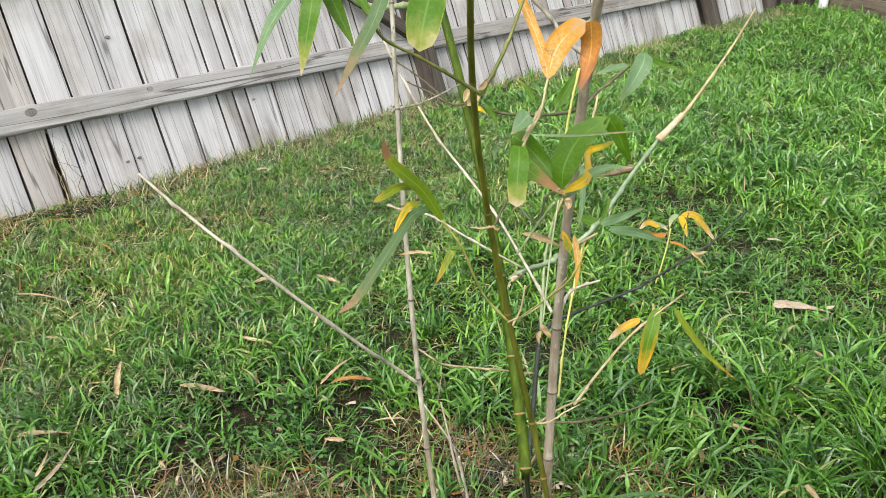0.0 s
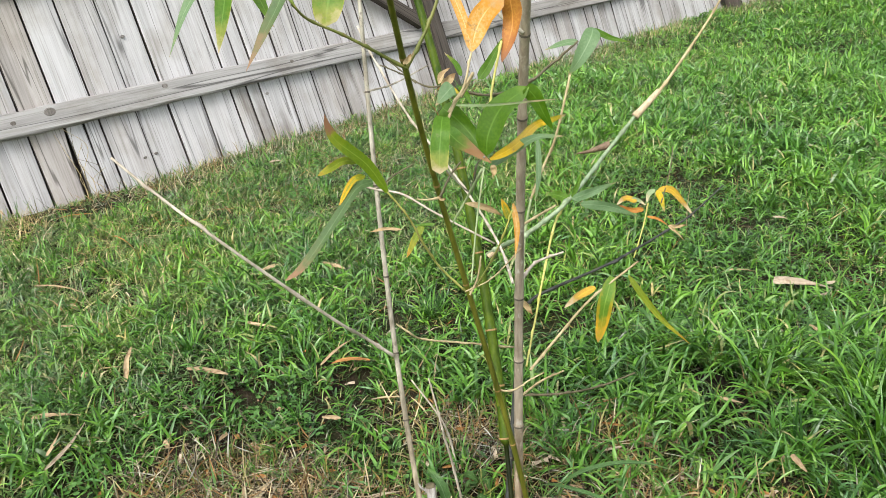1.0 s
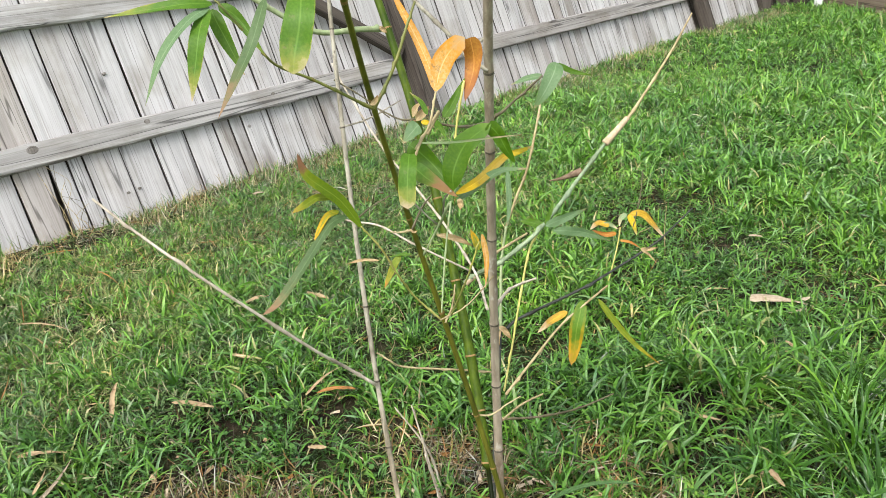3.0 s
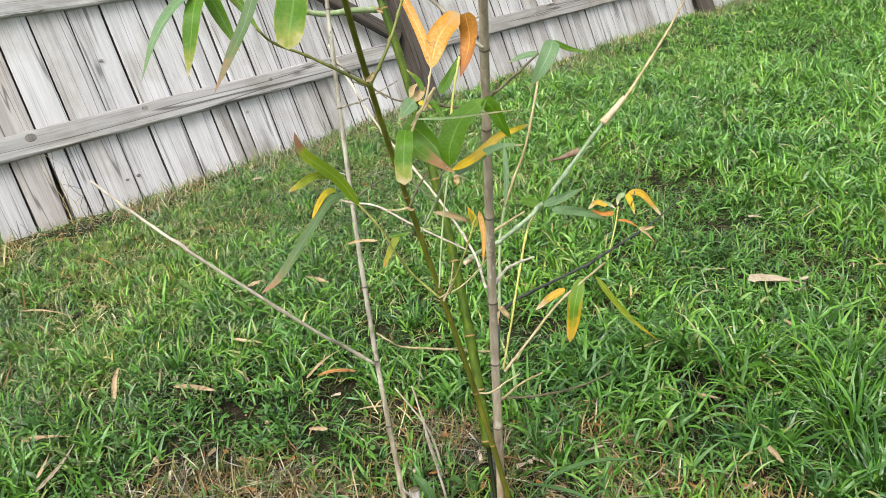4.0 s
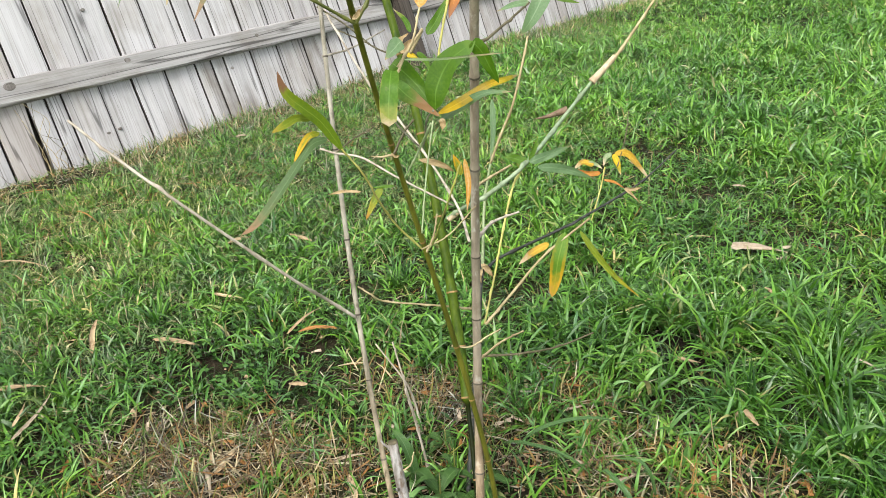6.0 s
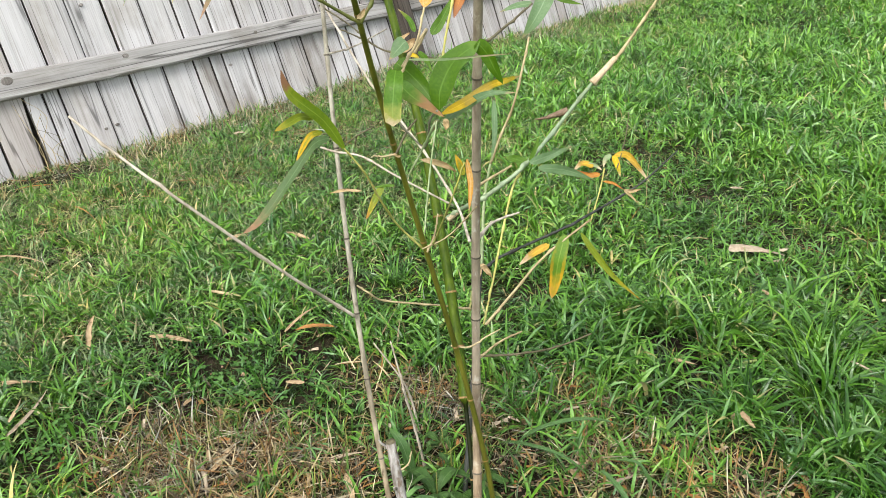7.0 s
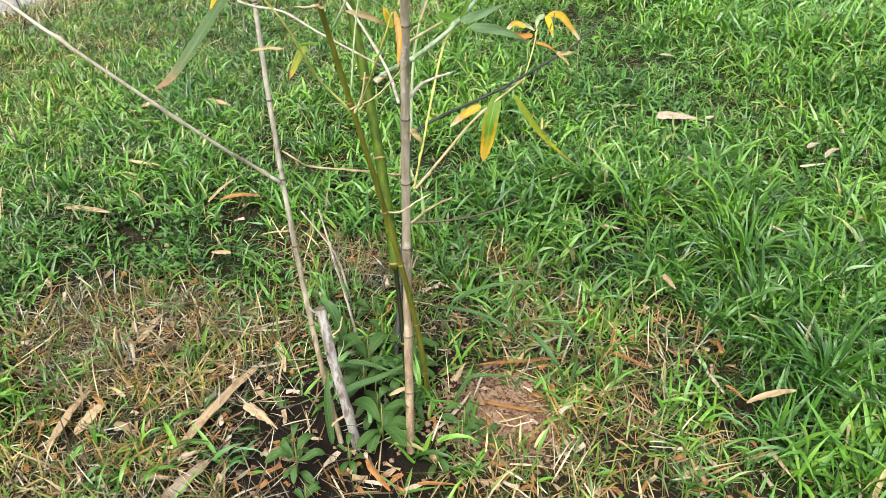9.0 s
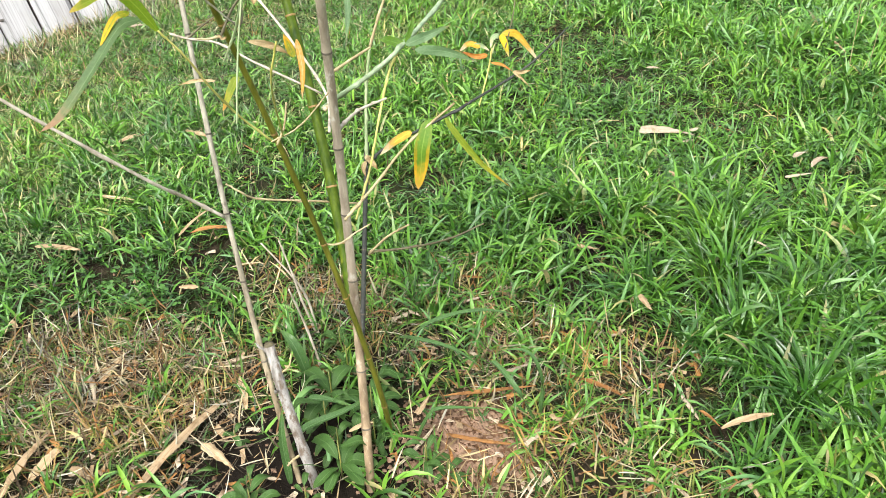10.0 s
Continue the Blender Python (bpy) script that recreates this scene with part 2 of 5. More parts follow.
LEAF_CURL = leaf_material("curled_leaf", (0.12, 0.205, 0.008), (0.17, 0.25, 0.012), (0.26, 0.3, 0.02), (0.24, 0.12, 0.06), 0.68, 0.1, withered=0.3)
LEAF_DRY = leaf_material("dry_leaf", (0.36, 0.26, 0.13), (0.48, 0.37, 0.21), (0.4, 0.29, 0.14), (0.26, 0.16, 0.07), 0.75, 0.2, 0.2, 0.7, withered=0.7)
WEED = leaf_material("weed_leaf", (0.034, 0.084, 0.013), (0.05, 0.108, 0.02), (0.045, 0.095, 0.016), (0.06, 0.11, 0.02), 0.96, 0.1, 0.08, 0.62)


def litter_material(name, low, high, spot):
    """A dead sheath or leaf with fibres along local x."""
    m, nt, b = material(name, 0.8, 0.2)
    g = noise_of(nt, coords(nt, "Object", (14, 420, 420)), 1.0, 4, 0.65)
    blot = noise_of(nt, coords(nt, "Object"), 55, 5, 0.65)
    c = ramp(nt, g, [(0.3, low), (0.7, high)])
    c = mix(nt, c, spot, ramp(nt, blot, [(0.52, (0, 0, 0)), (0.66, (0.75, 0.75, 0.75))]))
    oi = nt.nodes.new("ShaderNodeObjectInfo")
    c = mix(nt, c, ramp(nt, oi.outputs["Random"], [(0, (0.72, 0.69, 0.66)), (0.5, (0.95, 0.93, 0.9)), (1, (1.1, 1.08, 1.05))]), 1.0, "MULTIPLY")
    nt.links.new(c, b.inputs["Base Color"])
    bump(nt, b, g, 0.5, 0.002)
    translucent(nt, b, c, 0.1)
    return m


LITTER_TAN = litter_material("litter_tan", (0.31, 0.22, 0.12), (0.56, 0.44, 0.28), (0.22, 0.14, 0.07))
LITTER_PALE = litter_material("litter_pale", (0.33, 0.265, 0.185), (0.52, 0.45, 0.35), (0.24, 0.165, 0.095))
LITTER_RUST = litter_material("litter_rust", (0.2, 0.09, 0.028), (0.44, 0.23, 0.08), (0.14, 0.065, 0.025))


def blade_material(name, stops, tip, see_through=0.25, rough=0.36, spec=0.5):
    m, nt, b = material(name, rough, spec)
    geo = nt.nodes.new("ShaderNodeNewGeometry")
    al = nt.nodes.new("ShaderNodeAttribute")
    al.attribute_name = "along"
    c = ramp(nt, geo.outputs["Random Per Island"], stops)
    patch = noise_of(nt, coords(nt, "Object"), 1.3, 4, 0.6)
    c = mix(nt, c, ramp(nt, patch, [(0.35, (0.72, 0.78, 0.8)), (0.65, (1.15, 1.08, 0.85))]), 1.0, "MULTIPLY")
    tuft = noise_of(nt, coords(nt, "Object"), 11, 3, 0.6)
    c = mix(nt, c, ramp(nt, tuft, [(0.34, (0.66, 0.76, 0.95)), (0.62, (1.13, 1.1, 0.95))]), 1.0, "MULTIPLY")
    c = mix(nt, c, tip, ramp(nt, al.outputs["Fac"], [(0.86, (0, 0, 0)), (1.0, (0.5, 0.5, 0.5))]))
    nt.links.new(c, b.inputs["Base Color"])
    translucent(nt, b, c, see_through)
    return m


GRASS = blade_material("lawn_grass", [(0.0, (0.03, 0.085, 0.012)), (0.2, (0.06, 0.168, 0.018)), (0.45, (0.1, 0.255, 0.026)), (0.68, (0.132, 0.3, 0.036)), (0.79, (0.172, 0.335, 0.038)), (0.86, (0.105, 0.245, 0.065)), (0.94, (0.17, 0.32, 0.115)), (0.97, (0.28, 0.31, 0.1)), (1.0, (0.44, 0.36, 0.19))], (0.19, 0.28, 0.06), 0.14, 0.42, 0.48)
# Paler copy of GRASS for distant blades, their lit tips and sheen coloured in.
LIT_GRASS = blade_material("lit_grass", [(0.0, (0.045, 0.13, 0.016)), (0.35, (0.092, 0.25, 0.027)), (0.65, (0.155, 0.345, 0.042)), (0.82, (0.2, 0.39, 0.052)), (0.92, (0.16, 0.33, 0.12)), (0.97, (0.28, 0.34, 0.11)), (1.0, (0.48, 0.41, 0.23))], (0.22, 0.33, 0.07), 0.15, 0.36, 0.6)
DEEP_GRASS = blade_material("rank_grass_clump", [(0.0, (0.02, 0.068, 0.008)), (0.4, (0.05, 0.15, 0.013)), (0.75, (0.105, 0.265, 0.02)), (0.9, (0.085, 0.21, 0.048)), (1.0, (0.18, 0.36, 0.026))], (0.17, 0.27, 0.045), 0.18, 0.32, 0.6)
DULL_GRASS = blade_material("dull_grass", [(0.0, (0.07, 0.13, 0.035)), (0.35, (0.13, 0.215, 0.065)), (0.65, (0.195, 0.285, 0.1)), (0.85, (0.28, 0.315, 0.15)), (1.0, (0.48, 0.43, 0.28))], (0.29, 0.3, 0.15), 0.14, 0.45, 0.45)
# Low blades coloured dark to deepen the shade between the tufts.
UNDER_GRASS = blade_material("shade_toned_undergrowth", [(0.0, (0.010, 0.028, 0.005)), (0.5, (0.028, 0.075, 0.010)), (0.86, (0.065, 0.145, 0.02)), (0.93, (0.17, 0.15, 0.05)), (1.0, (0.3, 0.23, 0.11))], (0.11, 0.15, 0.035), 0.12, 0.4, 0.4)
STRAW = blade_material("dead_grass", [(0.0, (0.05, 0.034, 0.02)), (0.25, (0.11, 0.072, 0.04)), (0.34, (0.26, 0.125, 0.042)), (0.42, (0.3, 0.155, 0.055)), (0.5, (0.2, 0.14, 0.08)), (0.7, (0.36, 0.285, 0.185)), (0.9, (0.48, 0.41, 0.3)), (1.0, (0.64, 0.58, 0.46))], (0.29, 0.21, 0.125), 0.06, 0.75)

SOIL, nt, b = material("soil", 0.95, 0.1)
v = coords(nt, "Object")
c = ramp(nt, noise_of(nt, v, 26, 8, 0.7), [(0.3, (0.010, 0.007, 0.005)), (0.55, (0.026, 0.018, 0.012)), (0.75, (0.085, 0.056, 0.037))])
c = mix(nt, c, (0.02, 0.013, 0.009), ramp(nt, noise_of(nt, v, 5.5, 5, 0.6), [(0.5, (0, 0, 0)), (0.62, (0.8, 0.8, 0.8))]))
c = mix(nt, c, (0.025, 0.04, 0.012), ramp(nt, noise_of(nt, v, 3.5, 5, 0.6), [(0.42, (0, 0, 0)), (0.6, (0.55, 0.55, 0.55))]))


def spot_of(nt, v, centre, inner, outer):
    """1 inside an uneven round spot, 0 outside it."""
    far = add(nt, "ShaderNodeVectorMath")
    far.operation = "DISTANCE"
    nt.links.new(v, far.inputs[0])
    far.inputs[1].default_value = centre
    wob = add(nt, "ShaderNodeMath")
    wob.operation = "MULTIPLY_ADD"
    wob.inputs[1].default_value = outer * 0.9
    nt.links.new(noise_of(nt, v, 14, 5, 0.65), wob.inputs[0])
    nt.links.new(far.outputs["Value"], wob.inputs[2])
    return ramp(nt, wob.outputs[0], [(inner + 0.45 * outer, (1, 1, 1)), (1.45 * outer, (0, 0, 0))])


turf = ramp(nt, noise_of(nt, v, 30, 8, 0.7), [(0.3, (0.02, 0.05, 0.01)), (0.5, (0.06, 0.13, 0.02)), (0.7, (0.13, 0.22, 0.04))])
far = add(nt, "ShaderNodeVectorMath")
far.operation = "DISTANCE"
nt.links.new(v, far.inputs[0])
far.inputs[1].default_value = (-0.8, 3.0, 0)
ten = add(nt, "ShaderNodeMath")
ten.operation = "DIVIDE"
ten.inputs[1].default_value = 10.0
nt.links.new(far.outputs["Value"], ten.inputs[0])
c = mix(nt, c, turf, ramp(nt, ten.outputs[0], [(0.27, (0, 0, 0)), (0.37, (1, 1, 1))]))
c = mix(nt, c, ramp(nt, noise_of(nt, v, 70, 6, 0.7), [(0.35, (0.09, 0.045, 0.022)), (0.65, (0.27, 0.155, 0.09))]), spot_of(nt, v, (-0.03, 1.15, 0), 0.06, 0.14))
# Dark soil round the culms, with the shade at their foot coloured in.
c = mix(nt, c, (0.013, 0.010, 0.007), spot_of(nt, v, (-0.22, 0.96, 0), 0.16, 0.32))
# Shade of the hollow under the grass clump, painted on the soil.
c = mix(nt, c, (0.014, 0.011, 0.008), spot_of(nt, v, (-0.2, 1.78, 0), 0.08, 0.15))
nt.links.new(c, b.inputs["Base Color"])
bump(nt, b, noise_of(nt, v, 60, 8, 0.7), 0.8, 0.01)
CRUMB = stem_material("soil_crumb", (0.14, 0.085, 0.05), (0.32, 0.21, 0.14), (0.45, 0.38, 0.3), 0.95, (40, 40, 40))
WHITE_PVC, nt, b = material("white_pipe", 0.4, 0.4)
nt.links.new(ramp(nt, noise_of(nt, coords(nt, "Object"), 6, 4), [(0.3, (0.62, 0.64, 0.64)), (0.7, (0.78, 0.8, 0.8))]), b.inputs["Base Color"])
SLEEPER = grey_wood("brown_sleeper", (0.09, 0.066, 0.05), (0.2, 0.155, 0.12), (0.3, 0.245, 0.19))


# ---- helpers ----
def mesh_object(name, verts, faces, mat, parent=None, label="", smooth=True, attributes=None):
    me = bpy.data.meshes.new(name)
    me.from_pydata([tuple(p) for p in verts], [], faces)
    if smooth:
        me.polygons.foreach_set("use_smooth", [True] * len(me.polygons))
    for key, values in (attributes or {}).items():
        me.attributes.new(key, "FLOAT", "POINT").data.foreach_set("value", values)
    me.materials.append(mat)
    me.update()
    ob = new(name, me)
    if parent is not None:
        ob.parent = parent
        ob.matrix_parent_inverse = parent.matrix_world.inverted()
    if label:
        ob["label"] = label
    return ob


def empty(name, m):
    ob = new(name)
    ob.matrix_world = m
    bpy.context.view_layer.update()
    return ob


def catmull(points, steps):
    """A smooth line through the points."""
    p = [Vector(q) for q in points]
    if len(p) < 3:
        return [p[0].lerp(p[-1], k / steps) for k in range(steps + 1)]
    p = [p[0] * 2 - p[1]] + p + [p[-1] * 2 - p[-2]]
    out, spans = [], len(p) - 3
    for k in range(steps + 1):
        s = min(k / steps * spans, spans - 1e-6)
        i, t = int(s), s - int(s)
        a, b2, c2, d = p[i:i + 4]
        out.append(0.5 * (2 * b2 + (c2 - a) * t + (2 * a - 5 * b2 + 4 * c2 - d) * t * t + (3 * b2 - a - 3 * c2 + d) * t ** 3))
    return out


def tube(line, radii, sides=10):
    verts, faces = [], []
    side = Vector((1, 0, 0))
    for k, q in enumerate(line):
        tan = (line[min(k + 1, len(line) - 1)] - line[max(k - 1, 0)]).normalized()
        side = (side - tan * side.dot(tan))
        side = side.normalized() if side.length > 1e-6 else tan.orthogonal().normalized()
        up = tan.cross(side)
        for j in range(sides):
            a = 2 * math.pi * j / sides
            verts.append(q + (side * math.cos(a) + up * math.sin(a)) * radii[k])
    for k in range(len(line) - 1):
        for j in range(sides):
            a, b2 = k * sides + j, k * sides + (j + 1) % sides
            faces.append((a, b2, b2 + sides, a + sides))
    faces.append(tuple(reversed(range(sides))))
    faces.append(tuple(range((len(line) - 1) * sides, len(line) * sides)))
    return verts, faces


def stem(name, parent, mat, points, r0, r1):
    """A side shoot with slight knuckles along it."""
    n = 8 + 5 * len(points)
    r0, r1 = r0 * 0.76, r1 * 0.76
    line = catmull(points, n)
    rng = random.Random(int(abs(points[0][0]) * 9173 + abs(points[-1][2]) * 5471 + len(points)))
    radii = [(r0 + (r1 - r0) * k / n) for k in range(n + 1)]
    for k in range(rng.randint(2, 4), n - 1, rng.randint(6, 8)) if name != "sheath" else ():
        radii[k] *= 1.38
        if n > 20:
            line[k] = line[k] + Vector([rng.uniform(-1, 1) for _ in range(3)]) * r0 * 0.5
    verts, faces = tube(line, radii, 7)
    return mesh_object(name, verts, faces, mat, parent)


# Leaves are turned broadside to the camera, to fit its view.
CAMERA_SIDE = Vector((0.52, -0.62, 0.42)).normalized()


def blade_mesh(points, width, turn, base_round=0.45, point=0.85, steps=14, fold=0.16, cup=0.0, wave=0.0, up=False):
    """A lance-shaped leaf along a line, folded at its midrib."""
    line = catmull(points, steps)
    cols = (-1.0, -0.5, 0.0, 0.5, 1.0)
    peak = base_round / (base_round + point)
    top = peak ** base_round * (1 - peak) ** point
    verts, faces, along, across = [], [], [], []
    for k, q in enumerate(line):
        s = k / steps
        tan = (line[min(k + 1, steps)] - line[max(k - 1, 0)]).normalized()
        side = tan.cross(Vector((0, 0, 1)) if up else CAMERA_SIDE)
        side = side.normalized() if side.length > 1e-4 else tan.orthogonal().normalized()
        side = (Matrix.Rotation(radians(turn * (0.4 + s)), 3, tan) @ side)
        nor = side.cross(tan)
        w = width / 2 * max(0.03, (max(s, 0.004) ** base_round * max(1 - s, 0.0) ** point) / top)
        for c in cols:
            lift = fold * abs(c) * w + wave * w * math.sin(9 * s + 2.2 * c)
            verts.append(q + side * (c * w) + nor * lift)
            along.append(s)
            across.append(abs(c))
    for k in range(steps):
        for j in range(4):
            a = k * 5 + j
            faces.append((a, a + 1, a + 6, a + 5))
    return verts, faces, {"along": along, "across": across}


LEAF_WORDS = {}


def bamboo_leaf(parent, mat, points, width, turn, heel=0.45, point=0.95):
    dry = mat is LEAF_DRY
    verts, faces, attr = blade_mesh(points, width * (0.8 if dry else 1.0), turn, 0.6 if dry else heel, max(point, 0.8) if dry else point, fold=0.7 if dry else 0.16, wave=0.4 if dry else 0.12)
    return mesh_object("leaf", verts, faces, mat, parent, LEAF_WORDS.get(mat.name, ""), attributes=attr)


LEAF_WORDS.update({"golden_leaf": "golden yellow leaf with a green margin", "yellow_green_leaf": "yellow-green leaf with a rusty tip", "sage_leaf": "pale sage leaf with a cream dry tip", "blotched_leaf": "withered orange leaf blotched with brown", "green_leaf": "green lance-shaped bamboo leaf", "plain_leaf": "broad green bamboo leaf bent over at its middle", "browning_leaf": "green leaf with yellow edges and brown tip", "yellowing_leaf": "leaf turning yellow along its edge", "orange_leaf": "withered orange leaf", "half_withered_leaf": "grey-green leaf withered brown towards its tip", "margined_leaf": "green leaf with a broad orange margin", "brown_ended_leaf": "green leaf with a withered brown end", "rusty_leaf": "withered rust-brown leaf flap", "grey_green_leaf": "dull grey-green leaf underside", "curled_leaf": "yellow-green leaf with a curled brown tip", "dry_leaf": "dry tan bamboo leaf"})


def ground_height(x, y):
    """Low bumps of the yard; works on arrays too."""
    return 0.007 * np.sin(x * 5.1 + 1.3 * np.sin(y * 2.3)) + 0.006 * np.sin(y * 6.3 + 0.7 + 1.1 * np.sin(x * 3.1)) + 0.003 * np.sin(x * 17 + y * 13)


def smooth_noise(x, y, seed):
    """A cheap wavy field between about -1 and 1 for arrays."""
    r = np.random.RandomState(seed)
    out = np.zeros_like(x)
    for k in range(6):
        f = 1.1 * 1.7 ** k
        a, p = r.uniform(0, 6.28, 2)
        out += np.sin(f * (x * np.cos(a) + y * np.sin(a)) + p + 1.5 * np.sin(0.6 * f * (x * np.sin(a) - y * np.cos(a)) + p)) / 1.35 ** k
    return out / 2.4


def worn(x, y):
    """1 in the trampled, dry patch round the bamboo, 0 in the lawn."""
    out = np.zeros_like(x)
    for k, (cx, cy, rx, ry, most) in enumerate(((-0.53, 0.89, 0.28, 0.23, 1.0), (-0.03, 1.13, 0.15, 0.14, 1.0), (-0.26, 1.48, 0.15, 0.09, 0.5), (0.13, 1.48, 0.13, 0.09, 0.95), (0.1, 1.22, 0.26, 0.13, 0.8), (0.0, 1.38, 0.2, 0.12, 0.75), (-0.62, 1.24, 0.1, 0.05, 0.4), (-0.2, 0.83, 0.3, 0.13, 1.0), (0.12, 1.02, 0.2, 0.13, 1.0), (-0.42, 0.7, 0.3, 0.16, 0.9), (-0.42, 1.27, 0.24, 0.13, 0.8), (-2.4, 1.15, 0.14, 0.35, 0.45), (-1.75, 1.15, 0.2, 0.08, 0.5))):
        d = np.hypot((x - cx) / rx, (y - cy) / ry) + 0.36 * smooth_noise(x * 5, y * 5, 5 + k)
        out = np.maximum(out, most * np.clip((1.12 - d) / 0.4, 0, 1))
    return out


# ---- ground ----
def spread(lo, a, b, hi, fine):
    core = list(np.arange(a, b, fine))
    left, right, step = [a], [b], fine
    while left[-1] > lo or right[-1] < hi:
        step *= 1.35
        left.append(max(lo, left[-1] - step))
        right.append(min(hi, right[-1] + step))
    return np.array(sorted(set(left[1:] + core + right)))


gx, gy = spread(-400, -3.0, 1.4, 400, 0.035), spread(-400, 0.2, 4.2, 700, 0.035)
GX, GY = np.meshgrid(gx, gy)
fade = np.clip(1.6 - np.hypot(GX + 0.6, GY - 2) / 8, 0, 1)
GZ = ground_height(GX, GY) * fade
cols = len(gx)
quads = [(r * cols + k, r * cols + k + 1, (r + 1) * cols + k + 1, (r + 1) * cols + k) for r in range(len(gy) - 1) for k in range(cols - 1)]
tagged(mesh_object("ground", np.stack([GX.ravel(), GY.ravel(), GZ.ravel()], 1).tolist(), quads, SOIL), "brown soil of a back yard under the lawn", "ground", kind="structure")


def lushness(x, y):
    """How long and broad the grass grows: dull by the fence, rank on the open side and in a few clumps."""
    l = 0.62 + 0.30 * smooth_noise(x * 1.3, y * 1.3, 3) + 0.28 * smooth_noise(x * 4.5, y * 4.5, 4) + 0.22 * np.clip((x + 1.0) / 1.0, -1, 1)
    l += 0.9 * np.exp(-((x + 0.24) ** 2 + (y - 1.84) ** 2) / 0.13 ** 2) + 0.55 * np.exp(-((x - 0.3) ** 2 + (y - 1.75) ** 2) / 0.3 ** 2)
    l -= 0.35 * np.exp(-((x + 0.2) ** 2 + (y - 2.45) ** 2) / 0.35 ** 2)
    l -= 0.45 * np.exp(-(((x - 0.05) / 0.3) ** 2 + ((y - 1.35) / 0.2) ** 2))
    return np.clip(l, 0.2, 1.6) * np.clip((x + 3.3) / 1.6, 0.5, 1)


# ---- litter ----
LITTER = {"tan": (LITTER_TAN, "dry tan bamboo leaf lying in the grass"), "pale": (LITTER_PALE, "bleached cream bamboo sheath on the ground"), "rust": (LITTER_RUST, "rust-brown dead bamboo leaf on the ground")}


SPOTS = []


def husk_mesh(r, length, width):
    """A torn, curled dead leaf along x with an uneven outline."""
    rows, cols = 11, 7
    roll, twist = r.uniform(0.35, 1.2) * r.choice((-1, 1)), r.uniform(-0.8, 0.8)
    bend, arch = r.uniform(-0.05, 0.05) * length, r.uniform(0.0, 0.09) * length
    blunt, sharp = r.uniform(0.15, 0.6), r.uniform(0.5, 1.2)
    verts, faces, along, across = [], [], [], []
    for k in range(rows + 1):
        s = k / rows
        w = width / 2 * max(0.12, (s + 0.02) ** blunt * (1.03 - s) ** sharp * 1.35)
        edge = {-1: r.uniform(0.75, 1.12), 1: r.uniform(0.75, 1.12)}
        a0 = twist * (s - 0.5)
        for j in range(cols):
            c = 2 * j / (cols - 1) - 1
            q = c * w * (edge[-1] if c < 0 else edge[1])
            y = q * math.sin(abs(roll) * abs(c) + 1e-6) / (abs(roll) * abs(c) + 1e-6)
            z = w * (1 - math.cos(roll * c)) / roll
            z += r.gauss(0, 0.05) * w
            verts.append((length * (s - 0.5) + r.gauss(0, 0.006) * length * (k in (0, rows)), y * math.cos(a0) - z * math.sin(a0) + bend * (4 * (s - 0.5) ** 2), y * math.sin(a0) + z * math.cos(a0) + arch * (1 - 4 * (s - 0.5) ** 2)))
            along.append(s)
            across.append(abs(c))
    for k in range(rows):
        for j in range(cols - 1):
            a = k * cols + j
            faces.append((a, a + 1, a + cols + 1, a + cols))
    return verts, faces, {"along": along, "across": across}


def litter_leaf(kind, x, y, length, width, degrees):
    mat, words = LITTER[kind]
    r = random.Random(int(x * 1000) * 7 + int(y * 1000))
    SPOTS.append((x, y, length / 2, width * 1.2, radians(degrees)))
    verts, faces, attr = husk_mesh(r, length, width * 1.5)
    ob = mesh_object("fallen_leaf", verts, faces, mat, attributes=attr)
    ob.matrix_world = pose(x, y, float(ground_height(x, y)) + 0.014 + 0.04 * float(lushness(np.array([x]), np.array([y]))[0]) * (1 - float(worn(np.array([x]), np.array([y]))[0])), r.uniform(-14, 14), r.uniform(-5, 5), degrees)
    return tagged(ob, words, "leaf litter", "fallen dry leaves")


litter_leaf("tan", -0.577, 0.726, 0.131, 0.023, 115)
litter_leaf("tan", -0.552, 0.752, 0.075, 0.017, 108)
litter_leaf("tan", -0.486, 0.772, 0.051, 0.012, 3)
litter_leaf("tan", -0.399, 0.895, 0.225, 0.019, 101)
litter_leaf("tan", -0.324, 0.909, 0.080, 0.019, -2)
litter_leaf("pale", -0.363, 0.799, 0.042, 0.010, 57)
litter_leaf("pale", -0.330, 0.768, 0.095, 0.026, 92)
litter_leaf("tan", -0.365, 0.735, 0.050, 0.014, 40)
litter_leaf("tan", -0.655, 0.946, 0.089, 0.019, 117)
litter_leaf("pale", -0.634, 0.888, 0.081, 0.009, -28)
litter_leaf("rust", -0.594, 0.897, 0.034, 0.012, 58)
litter_leaf("pale", -0.515, 0.860, 0.044, 0.007, 87)
litter_leaf("tan", -0.488, 0.910, 0.050, 0.005, 84)
litter_leaf("pale", -0.478, 1.091, 0.068, 0.009, 58)
litter_leaf("tan", -0.408, 1.031, 0.084, 0.015, -33)
litter_leaf("tan", -0.339, 0.948, 0.077, 0.005, 52)
litter_leaf("pale", -0.085, 1.087, 0.119, 0.008, 90)
litter_leaf("tan", -0.124, 1.161, 0.053, 0.013, 103)
litter_leaf("tan", -0.165, 1.060, 0.040, 0.014, 60)
litter_leaf("rust", -0.105, 0.930, 0.070, 0.010, -20)
litter_leaf("rust", -0.020, 0.965, 0.060, 0.011, 35)
litter_leaf("pale", -0.057, 1.324, 0.062, 0.012, 63)
litter_leaf("rust", -0.053, 1.248, 0.152, 0.010, 47)
litter_leaf("rust", -0.014, 1.155, 0.100, 0.009, 24)
